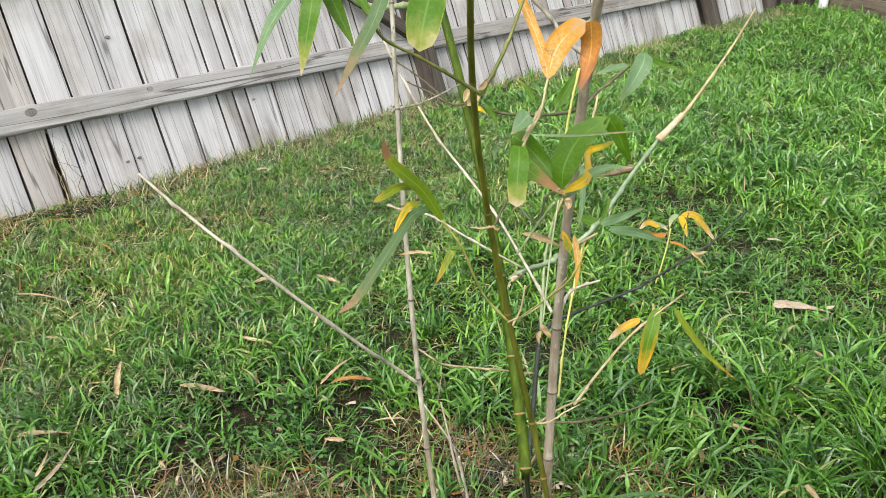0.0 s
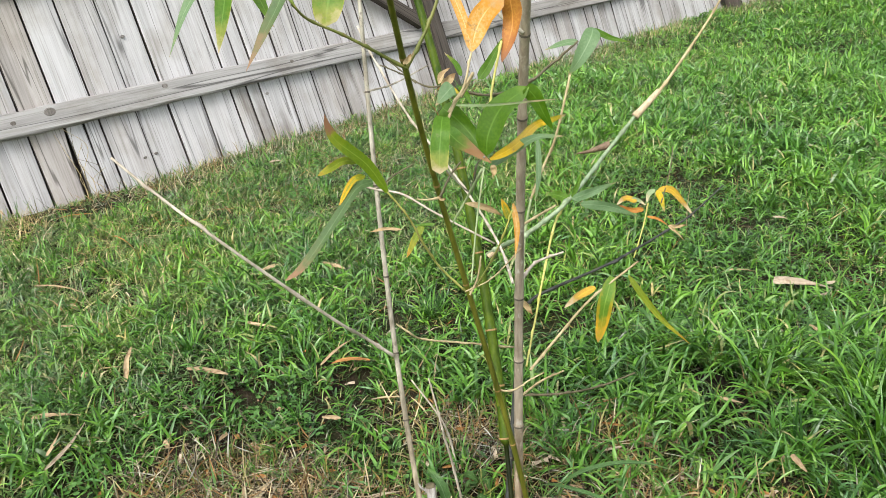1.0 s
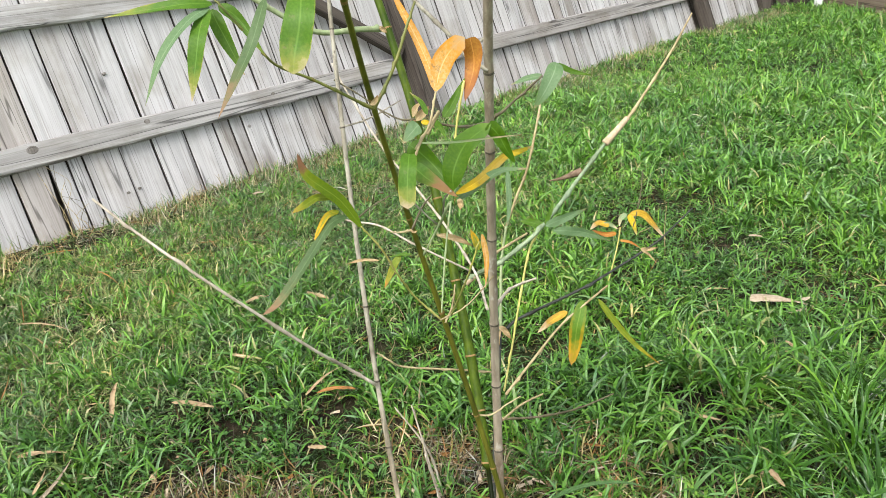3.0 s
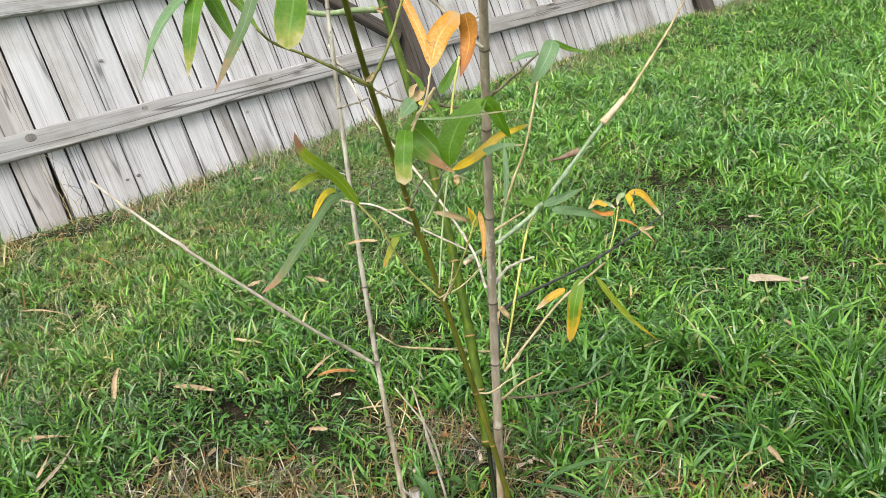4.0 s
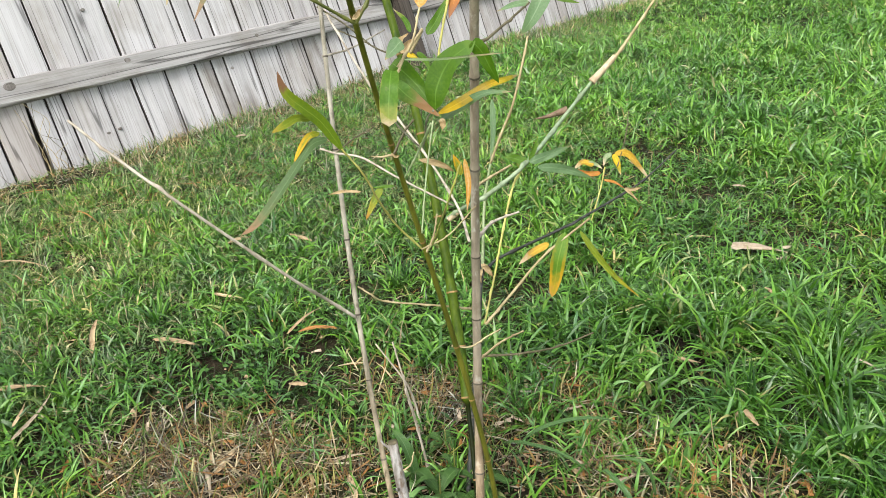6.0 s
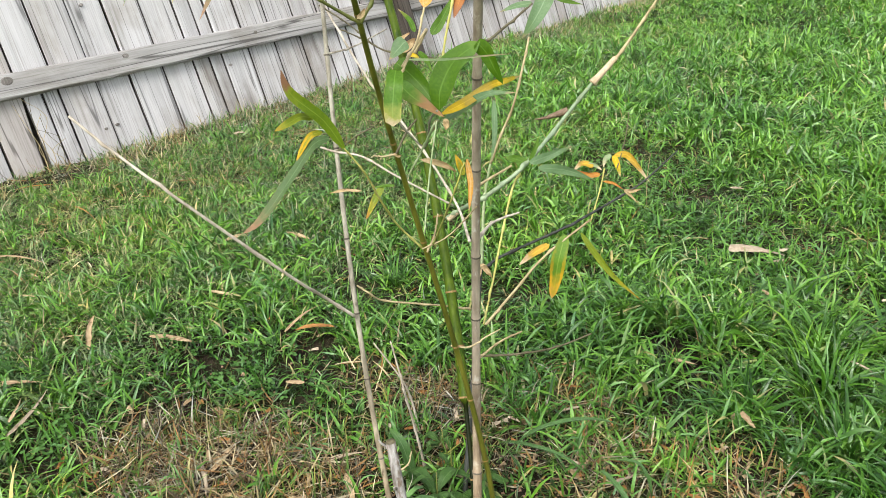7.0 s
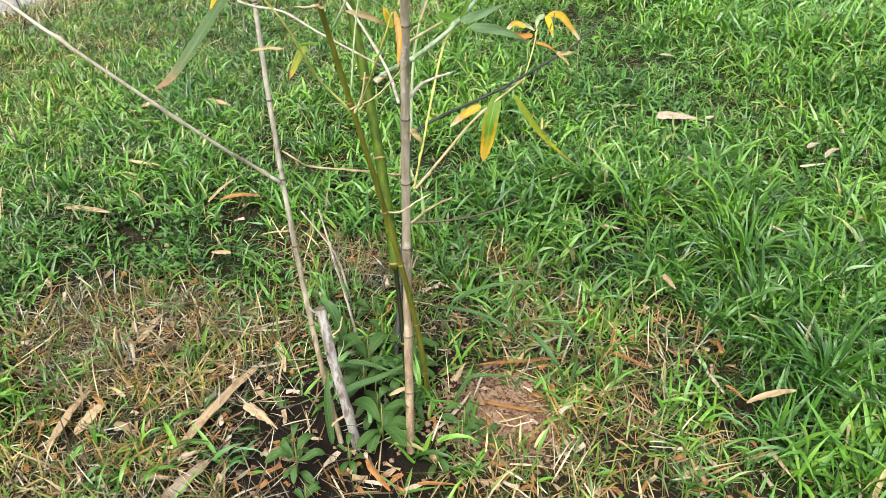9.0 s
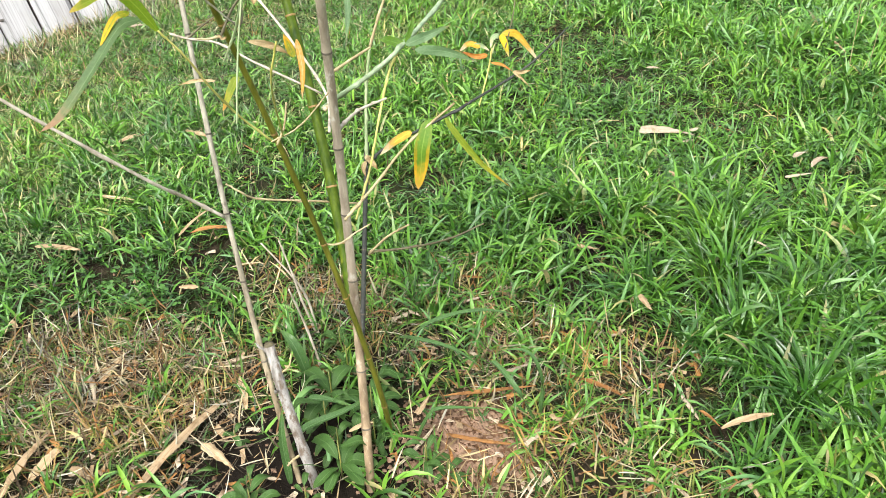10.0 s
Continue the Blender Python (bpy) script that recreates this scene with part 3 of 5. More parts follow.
litter_leaf("rust", 0.093, 1.361, 0.090, 0.012, -1)
litter_leaf("pale", 0.221, 1.393, 0.055, 0.007, -39)
litter_leaf("rust", 0.257, 1.372, 0.040, 0.009, -18)
litter_leaf("tan", 0.305, 1.399, 0.086, 0.011, 51)
litter_leaf("tan", 0.359, 1.290, 0.075, 0.011, -38)
litter_leaf("tan", 0.055, 1.584, 0.048, 0.015, -42)
litter_leaf("pale", -0.229, 1.429, 0.048, 0.010, 60)
litter_leaf("rust", -0.270, 1.500, 0.045, 0.012, 20)
litter_leaf("pale", -0.207, 2.283, 0.150, 0.027, 20)
litter_leaf("pale", -0.151, 2.240, 0.049, 0.010, 52)
litter_leaf("pale", -0.160, 2.330, 0.030, 0.014, 75)
litter_leaf("pale", 0.112, 2.284, 0.058, 0.020, 68)
litter_leaf("pale", 0.160, 2.253, 0.070, 0.021, 74)
litter_leaf("pale", 0.142, 2.172, 0.066, 0.010, 42)
litter_leaf("tan", -0.119, 1.688, 0.047, 0.010, 16)
litter_leaf("tan", -0.369, 2.268, 0.068, 0.010, 31)
litter_leaf("tan", -0.100, 2.060, 0.030, 0.012, -20)
litter_leaf("pale", -0.450, 2.713, 0.041, 0.016, 3)
litter_leaf("tan", -0.011, 3.040, 0.143, 0.013, -56)
litter_leaf("pale", 0.163, 1.849, 0.050, 0.010, 164)
litter_leaf("tan", -1.414, 1.512, 0.090, 0.021, 70)
litter_leaf("tan", -1.277, 1.631, 0.088, 0.018, 4)
litter_leaf("tan", -0.872, 1.316, 0.125, 0.011, 100)
litter_leaf("rust", -0.822, 1.306, 0.087, 0.013, 44)
litter_leaf("tan", -1.140, 1.284, 0.081, 0.012, 28)
litter_leaf("tan", -1.050, 1.083, 0.113, 0.020, 23)
litter_leaf("tan", -1.228, 0.980, 0.140, 0.012, 147)
litter_leaf("pale", -1.034, 0.761, 0.141, 0.009, 126)
litter_leaf("tan", -1.060, 0.745, 0.081, 0.007, 142)
litter_leaf("tan", -1.148, 0.786, 0.106, 0.012, 43)
litter_leaf("tan", -1.772, 1.054, 0.203, 0.009, 19)
litter_leaf("tan", -1.534, 0.979, 0.071, 0.015, 25)
litter_leaf("rust", -1.948, 1.325, 0.164, 0.008, -2)
litter_leaf("pale", -2.235, 2.111, 0.052, 0.020, 60)
litter_leaf("rust", -2.330, 1.330, 0.120, 0.014, 75)
litter_leaf("tan", -0.700, 1.150, 0.040, 0.014, 30)


# ---- grass ----
def strands(name, mat, x, y, z, heading, length, width, lean, curl, seg, mid, twist=0.0, roll=0.0, turn=0.0):
    """Many curved blades in one mesh. mid: with a folded midrib. roll, turn: how far the flat of the blade tips sideways at its foot and on its way to the tip."""
    n = len(x)
    s = np.linspace(0, 1, seg + 1)
    ang = lean[:, None] + curl[:, None] * s[None, :] ** 1.4
    step = length[:, None] / seg
    out = np.concatenate([np.zeros((n, 1)), np.cumsum(np.sin(ang[:, :-1]) * step, 1)], 1)
    up = np.concatenate([np.zeros((n, 1)), np.cumsum(np.cos(ang[:, :-1]) * step, 1)], 1)
    ch, sh = np.cos(heading)[:, None], np.sin(heading)[:, None]
    cx, cy = x[:, None] + out * ch, y[:, None] + out * sh
    cz = np.maximum(z[:, None] + up, ground_height(x, y)[:, None] + 0.004)
    half = width[:, None] / 2 * np.clip((1 - s) ** 0.65 * (0.55 + 1.1 * s * (1 - s) * 2), 0.03, 2)[None, :]
    across = heading + math.pi / 2 + twist
    tip = np.broadcast_to(np.asarray(roll), (n,))[:, None] + np.broadcast_to(np.asarray(turn), (n,))[:, None] * s[None, :]
    c1, s1 = np.cos(tip) * half, np.sin(tip) * half
    sx = np.cos(across)[:, None] * c1 - np.cos(ang) * ch * s1
    sy = np.sin(across)[:, None] * c1 - np.cos(ang) * sh * s1
    sz = np.sin(ang) * s1
    if mid:
        dip = half * 0.35
        V = np.stack([np.stack([cx - sx, cy - sy, cz - sz + dip], -1), np.stack([cx, cy, cz], -1), np.stack([cx + sx, cy + sy, cz + sz + dip], -1)], 2)
        c = 3
    else:
        V = np.stack([np.stack([cx - sx, cy - sy, cz - sz], -1), np.stack([cx + sx, cy + sy, cz + sz], -1)], 2)
        c = 2
    per = (seg + 1) * c
    base = np.arange(n)[:, None, None] * per
    k = np.arange(seg)[None, :, None] * c
    j = np.arange(c - 1)[None, None, :]
    a = base + k + j
    F = np.stack([a, a + 1, a + 1 + c, a + c], -1).reshape(-1, 4)
    me = bpy.data.meshes.new(name)
    me.vertices.add(n * per)
    me.vertices.foreach_set("co", V.astype(np.float32).ravel())
    me.loops.add(F.size)
    me.loops.foreach_set("vertex_index", F.astype(np.int32).ravel())
    me.polygons.add(len(F))
    me.polygons.foreach_set("loop_start", np.arange(0, F.size, 4, dtype=np.int32))
    me.attributes.new("along", "FLOAT", "POINT").data.foreach_set("value", np.broadcast_to(s[None, :, None], (n, seg + 1, c)).astype(np.float32).ravel())
    me.materials.append(mat)
    me.update(calc_edges=True)
    me.polygons.foreach_set("use_smooth", np.ones(len(F), dtype=bool))
    return new(name, me)


def in_view(x, y):
    """The part of the yard that the walk looks over, with a margin."""
    near = np.where(x < -0.5, 0.20 - 0.28 * x, 0.34 + 0.72 * (x + 0.5))
    right = np.where(y < 3.8, 1.05 - 0.24 * (y - 1.35), 0.46 - 0.36 * (y - 3.8))
    return (y > near) & (x < right) & (x > -2.555)


def clear(x, y):
    """False where grass is left out round a fallen leaf, shifted towards the camera to keep the leaf in view."""
    free = np.ones(len(x), dtype=bool)
    for sx, sy, half, width, turn in SPOTS:
        dx, dy = x - sx - 0.008, y - sy + 0.012
        a, b2 = dx * math.cos(turn) + dy * math.sin(turn), dy * math.cos(turn) - dx * math.sin(turn)
        free &= (np.abs(a) > half) | (np.abs(b2) > 0.5 * width + 0.006)
    return free


def sward(name, label, box, n, blades, seg, mid, seed, mat, size=1.0, wide=1.0, low=False):
    """Shoots with broad blades that spread to two sides and arch over. low: a thinner layer of short blades beneath."""
    rng = np.random.RandomState(seed)
    x0, x1, y0, y1 = box
    cx, cy = rng.uniform(x0, x1, n), rng.uniform(y0, y1, n)
    lush, w = lushness(cx, cy), worn(cx, cy)
    clump, fine = smooth_noise(cx * 5, cy * 5, 19), smooth_noise(cx * 14, cy * 14, 27)
    near = np.clip((3.6 - cy) / 1.2, 0.5, 1)
    dens = np.clip(0.72 + near * (0.36 * clump + 0.46 * fine) + 0.25 * (lush - 0.6), 0.22, 1) if not low else np.full(n, 0.9)
    hole = np.exp(-(((cx + 0.2 - 0.7 * (cy - 1.78)) / 0.12) ** 2 + ((cy - 1.78) / 0.06) ** 2))
    foot = np.maximum(np.exp(-((cx + 0.19) ** 2 + (cy - 0.98) ** 2) / 0.23 ** 2), np.exp(-((cx + 0.12) ** 2 + (cy - 0.84) ** 2) / 0.2 ** 2))
    dry = 0.0 if low else 0.22 * np.clip((-1.6 - cx) / 0.6, 0, 1)
    fence_side = (np.clip((-0.95 - cx) / 0.6, 0, 1) if mat is DULL_GRASS else 1.0) * (1 - 0.75 * np.clip((-2.22 - cx) / 0.16, 0, 1) * (cy < 4.5))
    bare = np.exp(-((cx + 0.03) ** 2 + (cy - 1.155) ** 2) / 0.1 ** 2)
    keep = in_view(cx, cy) & (rng.uniform(size=n) < fence_side * (1 - 0.9 * bare) * (1 - dry) * dens * (1 - 0.66 * w) * (1 - 0.98 * foot)) & (hole < 0.45) & (low | clear(cx, cy))
    tall = size * lush * np.clip(1 + 0.55 * clump + 0.25 * fine, 0.35, 1.9) * rng.uniform(0.65, 1.3, n) * (1 - 0.55 * w)
    cx, cy, tall = cx[keep], cy[keep], tall[keep]
    m = len(cx)
    k = rng.poisson(blades, m) + 2
    i = np.repeat(np.arange(m), k)
    order = np.arange(len(i)) - np.repeat(np.cumsum(k) - k, k)
    axis, tilt = rng.uniform(0, 2 * math.pi, m), rng.uniform(0, 2 * math.pi, m)
    t, q = tall[i], len(i)
    length = np.minimum((0.03 + 0.046 * t) * rng.uniform(0.5, 1.35, q), rng.uniform(0.08, 0.135, q))
    width = wide * (0.004 + 0.0048 * np.clip(t, 0, 1.15)) * rng.uniform(0.6, 1.25, q)
    up = (order / k[i]) * (0.012 + 0.032 * t) * rng.uniform(0.7, 1.2, q)
    x = cx[i] + 0.8 * up * np.cos(tilt[i]) + rng.normal(0, 0.005, q)
    y = cy[i] + 0.8 * up * np.sin(tilt[i]) + rng.normal(0, 0.005, q)
    heading = axis[i] + math.pi * (order % 2) + rng.normal(0, 0.6, q)
    lean = np.clip(rng.normal(0.82, 0.36, q), 0.05, 1.45)
    curl = rng.uniform(0.1, 2.5, q)
    if low:
        length, width, up = length * 0.62, width * 0.7, up * 0.4
    ob = strands(name, mat, x, y, ground_height(x, y) - 0.003 + up, heading, length, width, lean, curl, seg, mid, rng.normal(0, 0.25, q), rng.normal(0, 0.35, q), rng.normal(0, 0.7, q))
    return tagged(ob, label, "grass", kind="stuff")


sward("lawn_grass", "lush green broad-bladed lawn grass in tufts", (-2.6, 1.2, 0.3, 3.0), 25000, 3.4, 4, True, 11, GRASS)
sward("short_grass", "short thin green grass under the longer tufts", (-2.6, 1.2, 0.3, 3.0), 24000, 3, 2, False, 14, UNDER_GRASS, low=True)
sward("short_grass", "fine pale grass towards the fence", (-2.6, -0.9, 0.6, 5.0), 36000, 4, 2, False, 16, DULL_GRASS, 1.7, 1.0, low=True)
sward("lawn_grass", "green lawn grass further across the yard", (-2.6, 0.8, 3.0, 5.2), 14000, 4.5, 4, False, 12, LIT_GRASS, 1.7, 1.05)
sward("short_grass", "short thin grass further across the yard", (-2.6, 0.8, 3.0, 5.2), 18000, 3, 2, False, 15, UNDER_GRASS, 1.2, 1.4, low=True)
sward("lawn_grass", "green lawn grass near the end of the yard", (-2.6, 0.3, 5.2, 8.6), 12000, 4, 4, False, 13, LIT_GRASS, 1.7, 1.2)
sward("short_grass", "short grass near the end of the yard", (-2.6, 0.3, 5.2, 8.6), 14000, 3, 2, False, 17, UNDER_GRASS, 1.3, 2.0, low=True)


def outer_lawn(seed, n):
    """Coarser blades over the rest of the yard."""
    rng = np.random.RandomState(seed)
    x, y = rng.uniform(-2.54, 5.0, n), rng.uniform(-3.0, 9.0, n)
    keep = ~in_view(x, y) & (np.hypot(x - 0.42, y - 0.4) > 0.25)
    x, y = x[keep], y[keep]
    m = len(x)
    ob = strands("outer_grass", LIT_GRASS, x, y, ground_height(x, y) * 0.5 - 0.003, rng.uniform(0, 6.28, m), rng.uniform(0.05, 0.12, m), rng.uniform(0.008, 0.016, m), np.abs(rng.normal(0.7, 0.35, m)), rng.uniform(0.2, 1.6, m), 2, False, rng.normal(0, 0.4, m))
    return tagged(ob, "green lawn grass over the rest of the yard", "grass", kind="stuff")


outer_lawn(18, 90000)


def dead_grass(seed, n, box, fine):
    """Dry blades matted flat. fine: on the worn patch, else thinly through the lawn and by the fence."""
    rng = np.random.RandomState(seed)
    x, y = rng.uniform(box[0], box[1], n), rng.uniform(box[2], box[3], n)
    near_fence = np.clip((-2.2 - x) / 0.25, 0, 1)
    foot = 1 - 0.85 * np.exp(-((x + 0.23) ** 2 + (y - 0.92) ** 2) / 0.27 ** 2)
    soil = 1 - 0.8 * np.exp(-((x + 0.02) ** 2 + (y - 1.14) ** 2) / 0.11 ** 2)
    share = worn(x, y) * np.clip(0.62 + 0.75 * smooth_noise(x * 9, y * 9, 71), 0.12, 1) * foot * soil * (1 - 0.6 * np.clip((x + 0.2) / 0.15, 0, 1)) if fine else 0.12 + 0.4 * near_fence + 0.75 * np.clip((-1.2 - x) / 0.7, 0, 1) * np.clip(0.45 + smooth_noise(x * 4, y * 4, 72), 0.1, 1)
    keep = in_view(x, y) & (rng.uniform(size=n) < share)
    x, y = x[keep], y[keep]
    m = len(x)
    flat, long = rng.uniform(size=m) < 0.8, rng.uniform(size=m) < 0.3
    ob = strands("dead_grass", STRAW, x, y, ground_height(x, y) + rng.uniform(0, 0.02, m), rng.uniform(0, 6.28, m), np.where(long, rng.uniform(0.04, 0.09, m), rng.uniform(0.012, 0.045, m)), np.where(long, rng.uniform(0.002, 0.0048, m), rng.uniform(0.0010, 0.0026, m)), np.where(flat, rng.uniform(1.2, 1.65, m), rng.uniform(0.2, 1.0, m)), rng.uniform(-0.9, 1.3, m), 3, False, rng.normal(0, 0.6, m), rng.normal(0, 0.5, m), rng.normal(0, 1.0, m))
    return tagged(ob, "dry tan dead grass matted on the bare patch" if fine else "thin dry thatch through the lawn", "dead grass", kind="stuff")


dead_grass(21, 74000, (-1.1, 0.6, 0.4, 1.75), True)
dead_grass(22, 80000, (-2.55, 0.8, 0.4, 3.6), False)


STUBBLE = blade_material("grass_stubble", [(0.0, (0.07, 0.15, 0.02)), (0.35, (0.13, 0.22, 0.035)), (0.52, (0.27, 0.26, 0.07)), (0.68, (0.34, 0.23, 0.08)), (0.8, (0.26, 0.12, 0.035)), (0.88, (0.3, 0.24, 0.13)), (1.0, (0.52, 0.43, 0.26))], (0.36, 0.28, 0.12), 0.15, 0.6)


def stubble(seed, n):
    """Short, half-dead grass standing in the worn patch."""
    rng = np.random.RandomState(seed)
    cx, cy = rng.uniform(-1.1, 0.6, n), rng.uniform(0.45, 1.75, n)
    idx = np.repeat(np.arange(n), 7)
    x, y = cx[idx] + rng.normal(0, 0.008, len(idx)), cy[idx] + rng.normal(0, 0.008, len(idx))
    w = worn(x, y)
    keep = in_view(x, y) & (np.hypot(x + 0.03, y - 1.155) > 0.09) & (np.hypot(x + 0.2, y - 0.95) > 0.19 + 0.05 * smooth_noise(x * 9, y * 9, 33)) & (rng.uniform(size=len(x)) < 0.75 * w) & (smooth_noise(x * 5, y * 5, 9) > -0.45) & clear(x, y)
    x, y = x[keep], y[keep]
    m = len(x)
    ob = strands("grass_stubble", STUBBLE, x, y, ground_height(x, y) - 0.002, rng.uniform(0, 6.28, m), rng.uniform(0.018, 0.07, m), rng.uniform(0.002, 0.0052, m), np.abs(rng.normal(0.6, 0.4, m)), rng.uniform(0.0, 1.5, m), 3, False, rng.normal(0, 0.5, m), rng.normal(0, 0.5, m))
    return tagged(ob, "short yellowing grass stubble on the worn patch", "grass stubble", kind="stuff")


stubble(23, 4200)


def grass_clump(x, y, n, length, seed, label):
    """A rank clump with blades arching out all round."""
    rng = np.random.RandomState(seed)
    n = int(n * 1.5)
    a = rng.uniform(0, 6.28, n)
    r = np.abs(rng.normal(0, 0.032, n))
    px, py = x + r * np.cos(a), y + r * np.sin(a)
    ob = strands("grass_clump", DEEP_GRASS, px, py, ground_height(px, py) - 0.003, a + rng.normal(0, 0.3, n), length * rng.uniform(0.4, 1.2, n), rng.uniform(0.005, 0.0095, n), np.abs(rng.normal(0.45, 0.3, n)), rng.uniform(0.8, 2.6, n), 8, True, rng.normal(0, 0.3, n), rng.normal(0, 0.3, n), rng.normal(0, 0.7, n))
    return tagged(ob, label, "grass clump", "rank grass clumps")


grass_clump(-0.25, 1.86, 80, 0.15, 51, "rank green grass clump arching over a dark hollow")
grass_clump(-0.15, 1.91, 70, 0.15, 52, "rank green grass clump beside a hollow")
grass_clump(-0.34, 1.81, 50, 0.12, 53, "rank green grass clump in the lawn")
grass_clump(0.13, 1.78, 80, 0.17, 54, "long arching green grass clump")
grass_clump(0.22, 1.62, 70, 0.16, 55, "long arching green grass clump")
grass_clump(0.08, 1.92, 70, 0.16, 56, "long arching green grass clump")
grass_clump(-1.02, 1.32, 34, 0.095, 57, "green grass clump in the lawn")
grass_clump(-1.2, 1.12, 34, 0.095, 58, "green grass clump in the lawn")
grass_clump(-0.88, 1.62, 34, 0.095, 59, "green grass clump in the lawn")
for k, (x, y, n, size) in enumerate(((0.3, 1.75, 70, 0.15), (0.36, 1.55, 70, 0.15), (0.36, 1.5, 50, 0.13), (0.46, 1.47, 50, 0.13), (0.03, 1.67, 40, 0.11), (0.24, 1.62, 50, 0.13), (0.3, 1.95, 60, 0.14), (-0.05, 2.08, 50, 0.12), (0.46, 1.68, 60, 0.15), (-0.45, 1.75, 34, 0.1), (-0.62, 1.5, 34, 0.095), (-1.35, 1.35, 34, 0.095), (-1.45, 1.0, 34, 0.095), (-0.95, 1.27, 30, 0.085), (-0.78, 1.37, 30, 0.085), (-0.86, 1.23, 26, 0.075))):
    grass_clump(x, y, n, size, 520 + k, "deep green arching grass clump in the lawn")


def fence_grass(seed, n, mat, name, label, tall):
    rng = np.random.RandomState(seed)
    y = rng.uniform(0.9, 8.0, n)
    x = -2.56 + np.abs(rng.normal(0, 0.11 if mat is GRASS else 0.17, n))
    keep = smooth_noise(x * 2, y * 3, 17) > -0.5
    x, y = x[keep], y[keep]
    m = len(x)
    ob = strands(name, mat, x, y, ground_height(x, y) - 0.003, rng.uniform(0, 6.28, m), tall * rng.uniform(0.4, 1.4, m), rng.uniform(0.002, 0.0055, m), np.abs(rng.normal(0.3 if mat is GRASS else 0.7, 0.3, m)), rng.uniform(0.2, 1.6, m), 4, False, rng.normal(0, 0.5, m))
    return tagged(ob, label, "grass", kind="stuff")


fence_grass(61, 2000, GRASS, "fence_grass", "green grass growing up against the palings", 0.075)
FRINGE = blade_material("pale_fringe", [(0.0, (0.12, 0.12, 0.05)), (0.3, (0.24, 0.21, 0.11)), (0.55, (0.34, 0.28, 0.17)), (0.8, (0.45, 0.39, 0.26)), (1.0, (0.58, 0.52, 0.39))], (0.42, 0.36, 0.22), 0.12, 0.7)
fence_grass(62, 7500, FRINGE, "fence_straw", "dry straw grass along the foot of the fence", 0.075)


def crumbs(seed, n):
    """Loose soil crumbs on the bare spots."""
    r = np.random.RandomState(seed)
    verts, faces = [], []
    for k in range(n):
        if k % 3:
            x, y = -0.04 + r.normal(0, 0.07), 1.14 + r.normal(0, 0.06)
        else:
            x, y = -0.36 + r.normal(0, 0.3), 1.02 + r.normal(0, 0.25)
        s = r.uniform(0.0015, 0.0062)
        z = float(ground_height(x, y)) + s * 0.3
        o = len(verts)
        verts += [(x + s * dx * r.uniform(0.6, 1.3), y + s * dy * r.uniform(0.6, 1.3), z + s * dz * r.uniform(0.5, 1.1)) for dx, dy, dz in ((1, 0, 0), (0, 1, 0), (-1, 0, 0), (0, -1, 0), (0, 0, 1), (0, 0, -0.6))]
        faces += [(o + i, o + (i + 1) % 4, o + 4) for i in range(4)] + [(o + (i + 1) % 4, o + i, o + 5) for i in range(4)]
    return tagged(mesh_object("soil_crumbs", verts, faces, CRUMB, smooth=False), "loose crumbs of reddish soil", "soil", kind="stuff")


CLOVER = leaf_material("clover", (0.06, 0.15, 0.03), (0.09, 0.19, 0.042), (0.08, 0.18, 0.035), (0.1, 0.2, 0.042), 0.97, 0.1, 0.15, 0.45)


def clover(seed, n):
    """Small round leaves in loose drifts through the lawn."""
    r = np.random.RandomState(seed)
    x, y = r.uniform(-2.3, 0.3, n), r.uniform(0.6, 2.9, n)
    keep = in_view(x, y) & (smooth_noise(x * 3.1, y * 3.1, 41) > 0.4) & (worn(x, y) < 0.4)
    verts, faces, along = [], [], []
    for px, py in zip(x[keep], y[keep]):
        for k in range(3):
            a = 2.1 * k + r.uniform(0, 0.6)
            size, tilt = r.uniform(0.0035, 0.0065), r.uniform(-0.5, 0.5)
            cx, cy = px + 1.1 * size * math.cos(a), py + 1.1 * size * math.sin(a)
            z = float(ground_height(px, py)) + 0.018 + 0.02 * r.uniform()
            o = len(verts)
            for j in range(6):
                b2 = a + j * math.pi / 3
                verts.append((cx + size * math.cos(b2), cy + size * math.sin(b2), z + tilt * size * math.cos(b2 - a)))
            verts.append((px, py, z - 0.3 * size))
            along += [0.5] * 7
            faces += [tuple(range(o, o + 6)), (o + 3, o + 4, o + 6)]
    ob = mesh_object("clover", verts, faces, CLOVER, attributes={"along": along, "across": along})
    return tagged(ob, "small round clover leaves in the lawn", "clover", kind="stuff")


clover(33, 5000)
crumbs(31, 2200)


def fragments(seed, n, mat, label):
    """Broken bits of sheath and leaf among the straw."""
    r = random.Random(seed)
    verts, faces = [], []
    while len(faces) < n * 2:
        x, y = r.uniform(-1.1, 0.5), r.uniform(0.5, 1.7)
        if r.random() > float(worn(np.array([x]), np.array([y]))[0]) + 0.04:
            continue
        a, l, w = r.uniform(0, 6.28), r.uniform(0.008, 0.034), r.uniform(0.003, 0.009)
        z = float(ground_height(x, y)) + r.uniform(0.006, 0.02)
        c, sn = math.cos(a), math.sin(a)
        o = len(verts)
        for k in range(3):
            s = (k - 1) * l / 2
            for q in (-w / 2, w / 2):
                q *= r.uniform(0.6, 1.2)
                verts.append((x + c * s - sn * q, y + sn * s + c * q, z + r.uniform(-0.004, 0.004)))
        faces += [(o, o + 1, o + 3, o + 2), (o + 2, o + 3, o + 5, o + 4)]
    return tagged(mesh_object("leaf_fragments", verts, faces, mat, smooth=False), label, "leaf litter", kind="stuff")


fragments(35, 260, LITTER_TAN, "broken tan bits of bamboo sheath in the straw")
fragments(36, 140, LITTER_PALE, "bleached bits of bamboo sheath in the straw")
